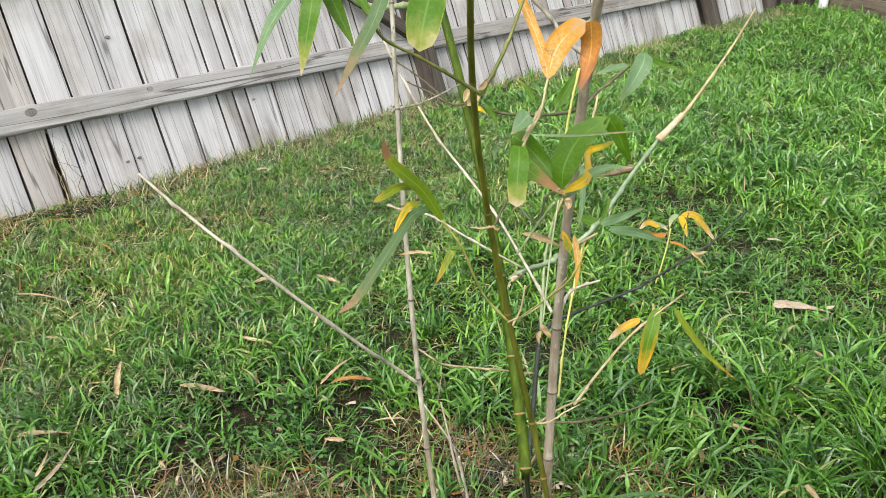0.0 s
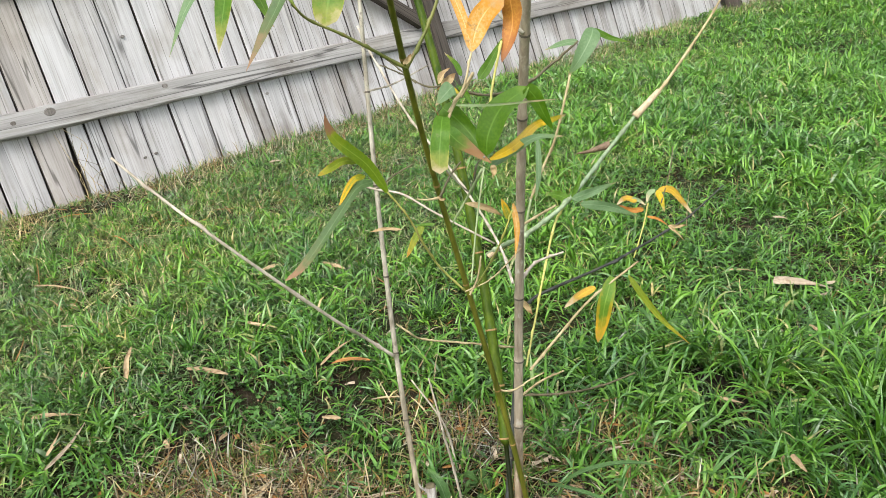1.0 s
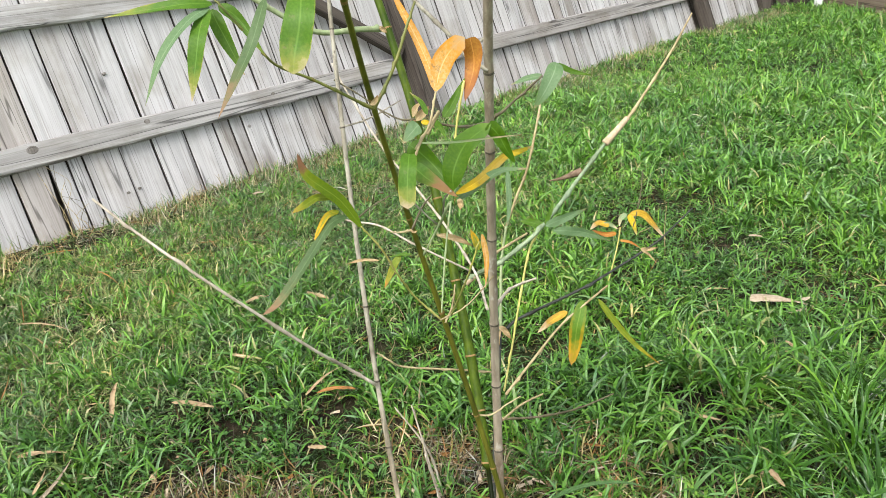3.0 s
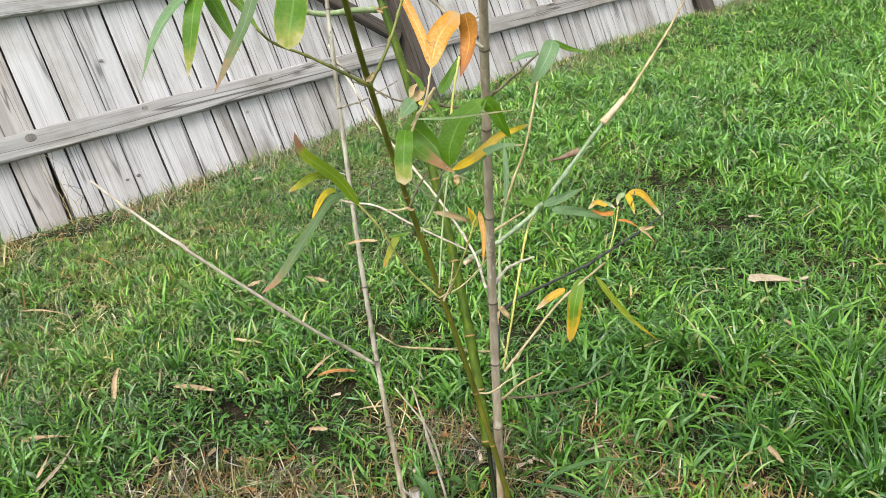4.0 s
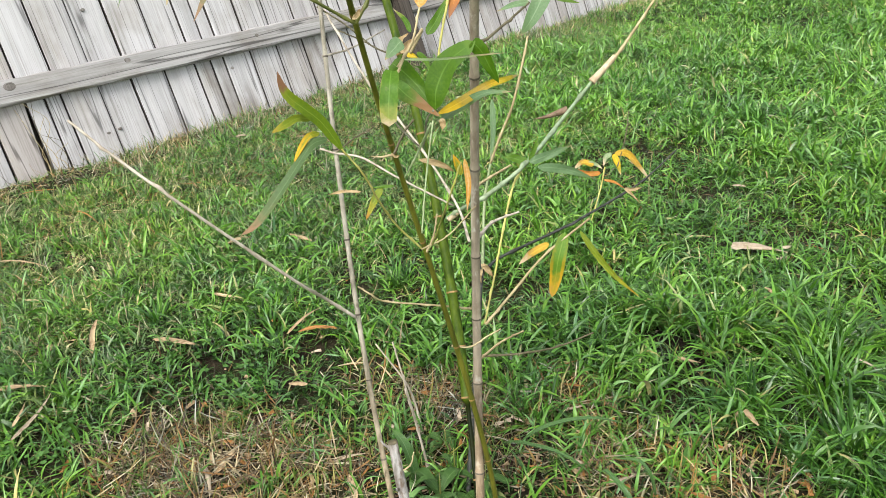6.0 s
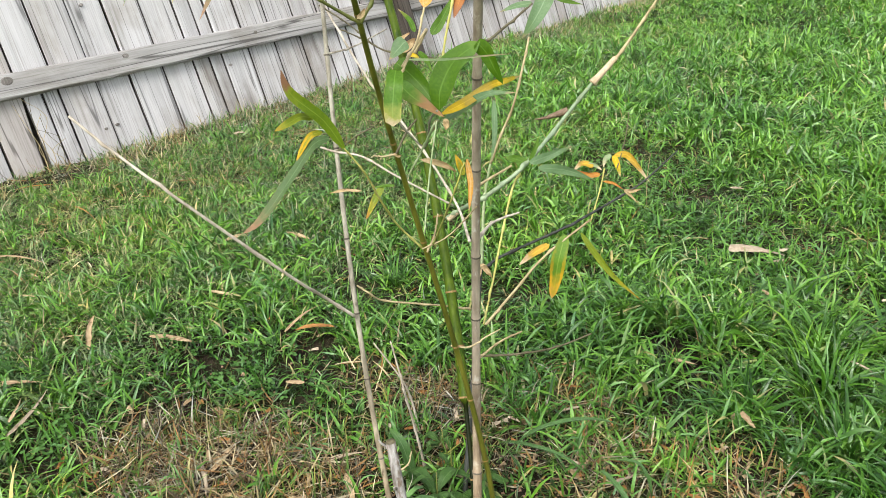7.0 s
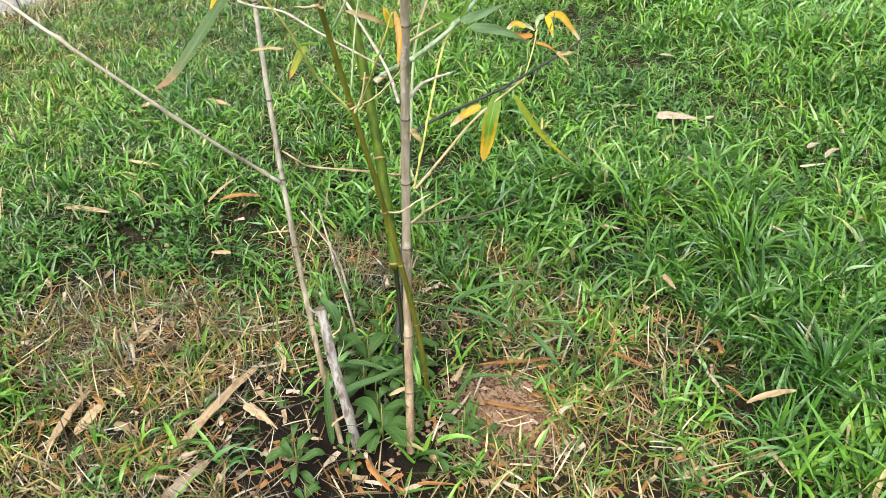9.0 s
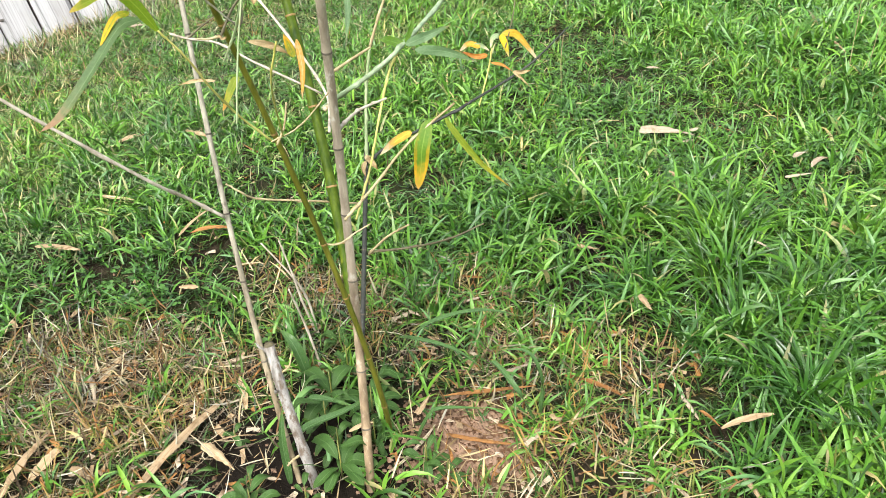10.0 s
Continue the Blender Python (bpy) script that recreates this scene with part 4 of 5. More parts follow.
fragments(37, 200, LITTER_RUST, "rusty bits of dead leaf in the straw")

# ---- fence ----
LEAN_BACK = radians(21)
FENCE = Matrix.Translation((-2.57, 0, 0)) @ Matrix(((0, -math.cos(LEAN_BACK), -math.sin(LEAN_BACK), 0), (1, 0, 0, 0), (0, -math.sin(LEAN_BACK), math.cos(LEAN_BACK), 0), (0, 0, 0, 1)))
fence = tagged(empty("paling_fence", FENCE), "weathered grey timber paling fence leaning away from the lawn", "fence")


def board(w, h, d, rng, rows=5, warp=0.003, bevel=0.0025, rough=0.0012):
    """A sawn board: origin at its foot, w along x, d deep along y, h along z, with chamfered long edges and a slight warp."""
    prof = [(-w / 2, bevel), (-w / 2 + bevel, 0), (w / 2 - bevel, 0), (w / 2, bevel), (w / 2, d), (-w / 2, d)]
    bend, cup = rng.uniform(-warp, warp), rng.uniform(-warp, warp)
    verts, faces = [], []
    for k in range(rows + 1):
        s = k / rows
        for px, py in prof:
            verts.append((px + rng.uniform(-rough, rough) + 0.4 * bend * math.sin(3 * s), py + cup * math.sin(math.pi * s), h * s + (rng.uniform(-0.004, 0.004) if k in (0, rows) else 0)))
    for k in range(rows):
        for j in range(6):
            a, b2 = k * 6 + j, k * 6 + (j + 1) % 6
            faces.append((a, b2, b2 + 6, a + 6))
    faces += [tuple(reversed(range(6))), tuple(range(rows * 6, rows * 6 + 6))]
    return verts, faces


def board_mesh(name, w, h, d, mat, seed, **more):
    verts, faces = board(w, h, d, random.Random(seed), **more)
    me = bpy.data.meshes.new(name)
    me.from_pydata(verts, [], faces)
    me.materials.append(mat)
    return me


def fence_part(name, me, local, label=""):
    ob = new(name, me)
    ob.parent = fence
    ob.matrix_basis = local
    if label:
        ob["label"] = label
    return ob


GAPS = [0.326, 0.474, 0.621, 0.769, 0.917, 1.065, 1.213, 1.361, 1.497, 1.631, 1.782, 1.924, 2.076, 2.221, 2.365, 2.508, 2.658, 2.81, 2.956, 3.101, 3.247, 3.394, 3.54, 3.687, 3.834, 3.98, 4.127, 4.273, 4.42, 4.557, 4.711, 4.879, 5.036, 5.197, 5.34, 5.492, 5.643, 5.795, 5.954, 6.117, 6.258, 6.434, 6.556, 6.68]
FAR_GAPS = [6.89 + 0.149 * k for k in range(8)]
rng = random.Random(7)


def paling(u0, u1, seed, label="", cut=0.0, foot=-0.035, height=1.72, mat=PALING):
    """One board between two gaps, its edges a little out of true. cut: rotten away at one side of its foot."""
    w = u1 - u0 - 0.0078
    me = board_mesh("paling", w, height, 0.013, mat, seed, rows=12 if cut else 6)
    # Side faces get the painted gap shade.
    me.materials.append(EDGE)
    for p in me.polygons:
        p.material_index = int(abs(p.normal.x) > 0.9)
    for v in me.vertices:
        if cut and v.co.x > 0 and v.co.z < 0.3:
            v.co.x -= cut * (1 - v.co.z / 0.3) ** 0.7
    return fence_part("paling", me, pose((u0 + u1) / 2, rng.uniform(0, 0.004), foot + rng.uniform(-0.012, 0.012), 0, rng.uniform(-0.15, 0.15), 0), label)


for k, (u0, u1) in enumerate(list(zip(GAPS, GAPS[1:])) + list(zip(FAR_GAPS, FAR_GAPS[1:]))):
    if k == 7:
        paling(u0, u1, 400 + 2 * k, "stained paling rotten away at its foot", 0.02, mat=STAINED)
    elif k == 8:
        mid = u0 + 0.53 * (u1 - u0)
        paling(u0, mid, 500, "pale narrow strip of a broken paling", foot=-0.03, height=0.36)
        paling(mid, u1, 501, "pale narrow strip of a broken paling", foot=-0.035, height=0.365)
        paling(u0, u1, 502, foot=0.335, height=1.35)
    elif k in (13, 18, 27, 31):
        mid = u0 + (u1 - u0) * rng.uniform(0.35, 0.7)
        paling(u0, mid, 400 + 2 * k, "narrow strip of a split paling")
        paling(mid, u1, 401 + 2 * k, "narrow strip of a split paling")
    else:
        paling(u0, u1, 400 + 2 * k)


def rail(u0, u1, v0, height=0.09, mat=RAIL, front=0.034):
    me = board_mesh("rail", height, u1 - u0, front - 0.002, mat, int(u0 * 100 + v0 * 10), rows=46, warp=0.0015, bevel=0.005, rough=0.0028)
    return fence_part("rail", me, Matrix.Translation((u0, -front, v0 + height / 2)) @ Matrix(((0, 0, 1, 0), (0, 1, 0, 0), (-1, 0, 0, 0), (0, 0, 0, 1))))


for u0, u1 in ((0.4, 3.405), (3.5, 6.73), (6.83, 7.93)):
    for v0 in (0.275, 0.785, 1.38):
        rail(u0, u1, v0)


def knot(u, v, size, front, back, label):
    """An oval knot, domed out of the face of a board and rooted in it."""
    ring = [(1.15 * size * q * math.cos(a), y, 0.8 * size * q * math.sin(a)) for q, y in ((1.0, back), (0.92, front + 0.0007), (0.7, front - 0.0008), (0.5, front + 0.0006), (0.25, front - 0.0004)) for a in [2 * math.pi * j / 12 for j in range(12)]]
    faces = [(r * 12 + j, r * 12 + (j + 1) % 12, r * 12 + 12 + (j + 1) % 12, r * 12 + 12 + j) for r in range(4) for j in range(12)] + [tuple(range(48, 60))]
    me = bpy.data.meshes.new("knot")
    me.from_pydata(ring, [], faces)
    me.materials.append(KNOT)
    return fence_part("knot", me, pose(u, 0, v), label)


for u, v, size in ((1.455, 0.338, 0.021), (1.32, 0.325, 0.010), (1.92, 0.342, 0.013), (2.55, 0.33, 0.010), (4.6, 0.83, 0.012)):
    knot(u, v, size, -0.0365, -0.03, "dark knot in the rail")
for u, v, size in ((1.84, 0.57, 0.008), (1.75, 0.09, 0.007), (1.8, 0.095, 0.007), (2.39, 0.22, 0.008)):
    knot(u, v, size, -0.003, 0.008, "small dark knot in a paling")
post_mesh = board_mesh("post", 0.08, 1.85, 0.10, POST, 70, bevel=0.008)
for u in (0.35, 3.452, 6.78):
    fence_part("post", post_mesh, pose(u, -0.102, -0.12), "dark weathered fence post")
brace = board_mesh("brace", 0.065, 0.86, 0.035, POST, 71, rows=6)
fence_part("brace", brace, pose(3.385, -0.08, 0.375, 0, -54, 0), "dark diagonal brace")

# Unseen backing, added to stop light coming through between the palings.
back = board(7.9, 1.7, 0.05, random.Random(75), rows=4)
wall = tagged(mesh_object("wall_boundary", back[0], back[1], POST, smooth=False), "dark backing added behind the fence to keep its gaps dark", "wall", kind="structure")
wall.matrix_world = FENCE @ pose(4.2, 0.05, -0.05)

# ---- far end of the yard ----
rng = random.Random(9)
bed = tagged(empty("retaining_wall", pose(-1.03, 7.33, 0, 0, 0, -44)), "low retaining wall of brown timber sleepers", "wall", kind="structure")
for row in range(3):
    for col in range(2):
        ob = new("sleeper", board_mesh("sleeper", 0.2, 2.4, 0.08, SLEEPER, 80 + row * 2 + col, bevel=0.006))
        ob.parent = bed
        ob.matrix_basis = Matrix.Translation((-1.55 + col * 2.41, -0.04, 0.08 + row * 0.203)) @ Matrix(((0, 0, 1, 0), (0, 1, 0, 0), (-1, 0, 0, 0), (0, 0, 0, 1)))
line = [Vector((-2.19, 8.3, -0.05)), Vector((-2.19, 8.3, 0.0)), Vector((-2.19, 8.3, 0.6)), Vector((-2.19, 8.3, 1.6))]
verts, faces = tube(line, [0.04] * 4, 16)
tagged(mesh_object("downpipe", verts, faces, WHITE_PVC), "white plastic downpipe standing in the grass", "pipe")
# Dark uprights added to fill the dark gap beyond the last paling.
for dx in (0.0, 0.16, 0.31):
    ob = new("gate_post", board_mesh("gate_post", 0.12, 1.5, 0.1, POST, 90 + int(dx * 100), bevel=0.006))
    ob.matrix_world = pose(-2.68 + dx, 8.32, -0.05)
    tagged(ob, "dark upright standing in for the dark gap at the fence end", "post", "posts at the fence end")

# ---- bamboo ----
clump = tagged(empty("bamboo_plant", pose(-0.15, 1.04, 0)), "young bamboo clump with green and dead grey culms", "bamboo")


def culm(name, mat, places, z1, r0, r1, nodes, bulge=1.13, label="", shrunk=-1.0):
    """A jointed culm through three or four places, withered thin below the height shrunk."""
    z = [p[2] for p in places]
    px = np.polyfit(z, [p[0] for p in places], len(places) - 1)
    py = np.polyfit(z, [p[1] for p in places], len(places) - 1)
    hs = sorted(set(list(np.linspace(-0.03, z1, 46)) + [n + d for n in nodes for d in (-0.010, -0.004, -0.0015, 0.0015, 0.004, 0.010)]))
    line = [Vector((np.polyval(px, h), np.polyval(py, h), h)) for h in hs]
    radii = []
    for h in hs:
        r = r0 + (r1 - r0) * h / z1
        near = min(abs(h - n) for n in nodes)
        r *= 0.42 if h < shrunk else 1.0
        radii.append(r * (bulge if near < 0.003 else 1.06 if near < 0.006 else 1.0))
    verts, faces = tube(line, radii, 12)
    ob = mesh_object(name, verts, faces, mat, clump, label)
    for n in nodes:
        c = [Vector((np.polyval(px, n + d), np.polyval(py, n + d), n + d)) for d in (-0.0022, -0.0007, 0.0009, 0.0018)]
        rr = (r0 + (r1 - r0) * n / z1) * bulge * (0.42 if n < shrunk else 1.0)
        verts, faces = tube(c, [rr * 0.96, rr * 1.03, rr * 1.03, rr * 0.92], 12)
        mesh_object("node", verts, faces, NODE if mat in (GREEN_CULM, OLIVE_CULM) else RING, ob)
    return ob


c1 = culm("culm", DEAD, ((-0.2, 0.955, 0.0), (-0.258, 0.983, 0.12), (-0.385, 1.058, 0.5), (-0.507, 1.163, 1.0)), 1.08, 0.0043, 0.0028, (0.063, 0.17, 0.283, 0.377, 0.484, 0.61, 0.736, 0.87), label="dead grey culm")
g1 = culm("culm", OLIVE_CULM, ((-0.146, 1.104, 0.0), (-0.136, 1.05, 0.27), (-0.158, 1.006, 0.5), (-0.015, 0.758, 1.0)), 1.12, 0.0043, 0.0024, (0.09, 0.201, 0.314, 0.403, 0.566, 0.704, 0.855, 0.95), label="thin olive-green living culm")
g2 = culm("culm", GREEN_CULM, ((-0.146, 1.057, 0.0), (-0.386, 1.25, 0.5), (-0.632, 1.333, 1.0)), 1.15, 0.0090, 0.0058, (0.1, 0.208, 0.277, 0.352, 0.459, 0.58, 0.698, 0.843, 1.0), 1.13, label="thick glossy green culm", shrunk=0.2)
y1 = culm("culm", DEAD_TAN, ((-0.1, 1.003, 0.0), (-0.151, 1.074, 0.5), (-0.035, 0.958, 1.0)), 1.12, 0.0066, 0.0045, (0.094, 0.182, 0.321, 0.421, 0.516, 0.642, 0.761, 0.855, 0.97), 1.16, label="dead grey-tan culm")
b1 = culm("culm", BLACKSTEM, ((-0.249, 1.146, 0.0), (-0.308, 1.254, 0.225), (-0.366, 1.361, 0.45)), 0.37, 0.0045, 0.0036, (0.12, 0.215, 0.351), label="thin blackened dead culm")
line = catmull([(-0.17, 0.962, -0.02), (-0.183, 0.963, 0.05), (-0.215, 0.97, 0.15), (-0.236, 0.977, 0.232)], 18)
verts, faces = tube(line, [0.0074 * (1.1 if k in (7, 14) else 1.0) * (1 + 0.05 * math.sin(k * 2.1)) for k in range(19)], 12)
stub = mesh_object("stump", verts, faces, STUMP, clump, "bleached cut-off culm stump")
# Solid dark cap in place of the shade inside the hollow end.
verts, faces = tube([Vector((-0.2358, 0.977, 0.2305)), Vector((-0.2363, 0.9771, 0.2345)), Vector((-0.2365, 0.9771, 0.2348))], [0.0072, 0.0067, 0.0035], 12)
mesh_object("cut_end", verts, faces, DARKSTEM, stub, "dark cap painted for the hollow of the cut end")
stem("twig", stub, TANSTEM, [(-0.226, 0.972, 0.185), (-0.212, 0.985, 0.2), (-0.208, 0.99, 0.222)], 0.002, 0.0012)
stem("twig", stub, STUMP, [(-0.236, 0.975, 0.222), (-0.243, 0.967, 0.232), (-0.246, 0.964, 0.24)], 0.0026, 0.0014)
stem("twig", stub, STUMP, [(-0.221, 0.968, 0.165), (-0.214, 0.958, 0.172), (-0.212, 0.954, 0.178)], 0.0024, 0.0014)
stem("twig", stub, TANSTEM, [(-0.19, 0.962, 0.06), (-0.196, 0.948, 0.055), (-0.2, 0.94, 0.048)], 0.0028, 0.002)
stem("branch", c1, BLEACHED, [(-0.346, 1.027, 0.377), (-0.359, 0.985, 0.424), (-0.350, 0.930, 0.480), (-0.39, 0.815, 0.618), (-0.445, 0.77, 0.684), (-0.485, 0.745, 0.727)], 0.0033, 0.0021)
stem("branch", g1, GREENSTEM, [(-0.078, 0.840, 0.853), (-0.089, 0.812, 0.873), (-0.101, 0.793, 0.887), (-0.108, 0.765, 0.903), (-0.106, 0.748, 0.922), (-0.112, 0.728, 0.951), (-0.123, 0.724, 0.963)], 0.0020, 0.0010)
stem("branch", g1, GREENSTEM, [(-0.078, 0.841, 0.853), (-0.073, 0.865, 0.886), (-0.072, 0.884, 0.918), (-0.071, 0.896, 0.938)], 0.0023, 0.0015)
stem("branch", g2, PALESTEM, [(-0.557, 1.307, 0.843), (-0.562, 1.261, 0.849), (-0.587, 1.194, 0.854), (-0.613, 1.133, 0.896), (-0.635, 1.099, 0.927)], 0.0066, 0.0052)
stem("branch", g2, DARKSTEM, [(-0.468, 1.302, 0.699), (-0.426, 1.335, 0.686), (-0.161, 1.096, 0.776), (-0.142, 1.127, 0.798), (-0.124, 1.157, 0.822)], 0.0033, 0.0017)
stem("branch", g2, DARKSTEM, [(-0.474, 1.299, 0.703), (-0.498, 1.275, 0.704), (-0.530, 1.256, 0.723), (-0.560, 1.235, 0.739)], 0.0023, 0.0014)
stem("branch", y1, DEAD, [(-0.083, 1.006, 0.857), (-0.101, 0.996, 0.872), (-0.118, 0.991, 0.893), (-0.148, 0.980, 0.924), (-0.160, 0.976, 0.937)], 0.0032, 0.0026)
stem("twig", y1, DEAD, [(-0.087, 1.021, 0.893), (-0.096, 1.008, 0.884)], 0.0020, 0.0017)
stem("branch", y1, BLEACHED, [(-0.151, 1.063, 0.541), (-0.268, 1.176, 0.521), (-0.326, 1.183, 0.579), (-0.385, 1.185, 0.630), (-0.447, 1.184, 0.683), (-0.524, 1.188, 0.767), (-0.549, 1.187, 0.808)], 0.0026, 0.0021)
stem("branch", g2, BR1, [(-0.351, 1.242, 0.458), (-0.325, 1.249, 0.478), (-0.276, 1.233, 0.510), (-0.262, 1.271, 0.526), (-0.247, 1.318, 0.552), (-0.281, 1.459, 0.576), (-0.284, 1.563, 0.623)], 0.0048, 0.0042)
stem("sheath", g2, TAN, [(-0.346, 1.240, 0.458), (-0.339, 1.246, 0.465), (-0.323, 1.253, 0.481)], 0.0058, 0.0044)
stem("twig", y1, TANSTEM, [(-0.164, 1.091, 0.602), (-0.150, 1.112, 0.614), (-0.136, 1.132, 0.625)], 0.0025, 0.0018)
stem("stalk", b1, PALESTEM, [(-0.334, 1.307, 0.346), (-0.348, 1.328, 0.398), (-0.362, 1.353, 0.455), (-0.358, 1.365, 0.514)], 0.0039, 0.0029)
stem("stalk", b1, TANSTEM, [(-0.358, 1.365, 0.514), (-0.345, 1.379, 0.564), (-0.331, 1.394, 0.613), (-0.325, 1.417, 0.687), (-0.329, 1.433, 0.716)], 0.0029, 0.0024)
stem("stalk", g1, PALESTEM, [(-0.024, 0.871, 0.765), (-0.046, 0.877, 0.736), (-0.063, 0.871, 0.705)], 0.0018, 0.0010)
stem("branch", y1, TANSTEM, [(-0.284, 1.563, 0.623), (-0.266, 1.601, 0.656), (-0.250, 1.640, 0.701), (-0.232, 1.693, 0.763), (-0.219, 1.737, 0.820)], 0.0044, 0.0020)
stem("sheath", y1, TAN, [(-0.283, 1.556, 0.621), (-0.276, 1.571, 0.634), (-0.264, 1.599, 0.659)], 0.0093, 0.0064)
stem("sheath", y1, DRYBROWN, [(-0.304, 1.514, 0.578), (-0.316, 1.502, 0.574), (-0.329, 1.486, 0.569), (-0.343, 1.471, 0.567)], 0.0103, 0.0010)
stem("branch", b1, BLACKSTEM, [(-0.329, 1.312, 0.347), (-0.313, 1.339, 0.364), (-0.217, 1.385, 0.427), (-0.187, 1.503, 0.449), (-0.162, 1.542, 0.473), (-0.134, 1.596, 0.516)], 0.0039, 0.0015)
stem("twig", y1, BLEACHED, [(-0.144, 1.070, 0.542), (-0.169, 1.133, 0.537), (-0.146, 1.162, 0.548)], 0.0032, 0.0019)
stem("branch", b1, DARKSTEM, [(-0.295, 1.248, 0.214), (-0.230, 1.273, 0.232), (-0.206, 1.347, 0.217), (-0.166, 1.396, 0.236)], 0.0029, 0.0019)
stem("twig", b1, TANSTEM, [(-0.294, 1.247, 0.211), (-0.260, 1.259, 0.250), (-0.221, 1.270, 0.281)], 0.0029, 0.0019)
stem("twig", y1, TANSTEM, [(-0.069, 0.992, 0.482), (-0.071, 1.048, 0.500), (-0.054, 1.089, 0.538), (-0.024, 1.142, 0.576)], 0.0023, 0.0017)
stem("stalk", y1, YELLOWSTEM, [(-0.251, 1.311, 0.545), (-0.255, 1.290, 0.516), (-0.234, 1.238, 0.469), (-0.212, 1.189, 0.423), (-0.157, 1.095, 0.401)], 0.0026, 0.0019)
stem("stalk", y1, YELLOWSTEM, [(-0.032, 0.911, 0.868), (-0.030, 0.898, 0.841), (-0.027, 0.887, 0.817)], 0.0015, 0.0013)
stem("branch", b1, TANSTEM, [(-0.297, 1.238, 0.311), (-0.323, 1.161, 0.345), (-0.357, 1.097, 0.369), (-0.357, 1.069, 0.394), (-0.374, 1.060, 0.406)], 0.0023, 0.0017)
stem("twig", c1, DEAD, [(-0.445, 1.100, 0.736), (-0.417, 1.132, 0.745), (-0.388, 1.173, 0.766)], 0.0020, 0.0012)
stem("twig", c1, DARKSTEM, [(-0.468, 1.120, 0.800), (-0.431, 1.138, 0.775), (-0.393, 1.153, 0.744)], 0.0016, 0.0012)
stem("twig", c1, BLEACHED, [(-0.427, 1.062, 0.613), (-0.409, 1.075, 0.606), (-0.378, 1.098, 0.598), (-0.335, 1.121, 0.571), (-0.281, 1.181, 0.518)], 0.0020, 0.0020)
stem("twig", c1, DARKSTEM, [(-0.409, 1.075, 0.606), (-0.394, 1.100, 0.624), (-0.378, 1.124, 0.637)], 0.0016, 0.0012)
stem("branch", g1, YELLOWSTEM, [(-0.151, 0.976, 0.565), (-0.159, 0.946, 0.604), (-0.147, 0.910, 0.651), (-0.143, 0.892, 0.682), (-0.147, 0.880, 0.703), (-0.150, 0.870, 0.718)], 0.0017, 0.0012)
stem("twig", g1, TANSTEM, [(-0.150, 0.975, 0.564), (-0.131, 1.002, 0.577), (-0.115, 1.036, 0.607)], 0.0013, 0.0010)
stem("twig", g1, DARKSTEM, [(-0.126, 0.919, 0.702), (-0.124, 0.934, 0.722), (-0.119, 0.946, 0.735)], 0.0018, 0.0012)
stem("twig", g1, TANSTEM, [(-0.126, 0.919, 0.702), (-0.135, 0.909, 0.701), (-0.143, 0.903, 0.702)], 0.0018, 0.0009)
stem("twig", g1, TANSTEM, [(-0.156, 1.025, 0.402), (-0.137, 1.040, 0.400), (-0.124, 1.060, 0.411), (-0.113, 1.076, 0.419)], 0.0019, 0.0011)
stem("twig", g1, TANSTEM, [(-0.145, 0.978, 0.560), (-0.144, 0.991, 0.578), (-0.147, 1.002, 0.601)], 0.0017, 0.0013)
stem("stalk", g1, PALESTEM, [(-0.017, 0.866, 0.770), (-0.009, 0.845, 0.728), (0.001, 0.824, 0.681)], 0.0010, 0.0010)
stem("stalk", g1, YELLOWSTEM, [(0.011, 0.869, 0.736), (-0.014, 0.877, 0.690), (-0.142, 0.986, 0.568)], 0.0010, 0.0013)
stem("twig", g1, TANSTEM, [(-0.065, 0.892, 0.819), (-0.062, 0.906, 0.838), (-0.050, 0.860, 0.815)], 0.0020, 0.0015)
stem("petiole", g1, TANSTEM, [(-0.049, 0.855, 0.806), (-0.048, 0.865, 0.820), (-0.045, 0.876, 0.836), (-0.049, 0.891, 0.861)], 0.0015, 0.0013)
stem("twig", g1, DEAD, [(-0.057, 0.856, 0.766), (-0.053, 0.886, 0.734), (-0.041, 0.883, 0.762), (-0.019, 0.869, 0.778)], 0.0010, 0.0013)
bamboo_leaf(g1, LEAF_PLAIN, [(-0.018, 0.871, 0.779), (-0.018, 0.874, 0.797), (-0.012, 0.884, 0.818), (0.006, 0.900, 0.835)], 0.0225, -10, 0.55, 0.5)
bamboo_leaf(g1, LEAF_PLAIN, [(0.004, 0.898, 0.835), (0.009, 0.904, 0.826), (0.014, 0.908, 0.813), (0.018, 0.916, 0.797)], 0.0130, 20, 0.15, 0.6)
bamboo_leaf(g1, LEAF_GOLD, [(-0.018, 0.875, 0.774), (-0.020, 0.913, 0.777), (-0.116, 1.066, 0.745), (-0.115, 1.097, 0.745), (-0.117, 1.124, 0.744)], 0.0095, 20, 0.4, 0.7)
bamboo_leaf(g1, LEAF_GREY, [(-0.025, 0.885, 0.764), (-0.032, 0.926, 0.768), (-0.026, 0.951, 0.774), (-0.007, 0.968, 0.774)], 0.0095, -20, 0.4, 0.8)
bamboo_leaf(g1, LEAF_PLAIN, [(-0.065, 0.868, 0.815), (-0.055, 0.872, 0.807), (-0.039, 0.875, 0.793), (-0.020, 0.874, 0.776)], 0.0190, 20, 0.25, 0.7)
bamboo_leaf(g1, LEAF_BROWN, [(-0.055, 0.858, 0.800), (-0.044, 0.861, 0.791), (-0.031, 0.867, 0.782), (-0.013, 0.871, 0.773)], 0.0160, -25, 0.2, 0.7)
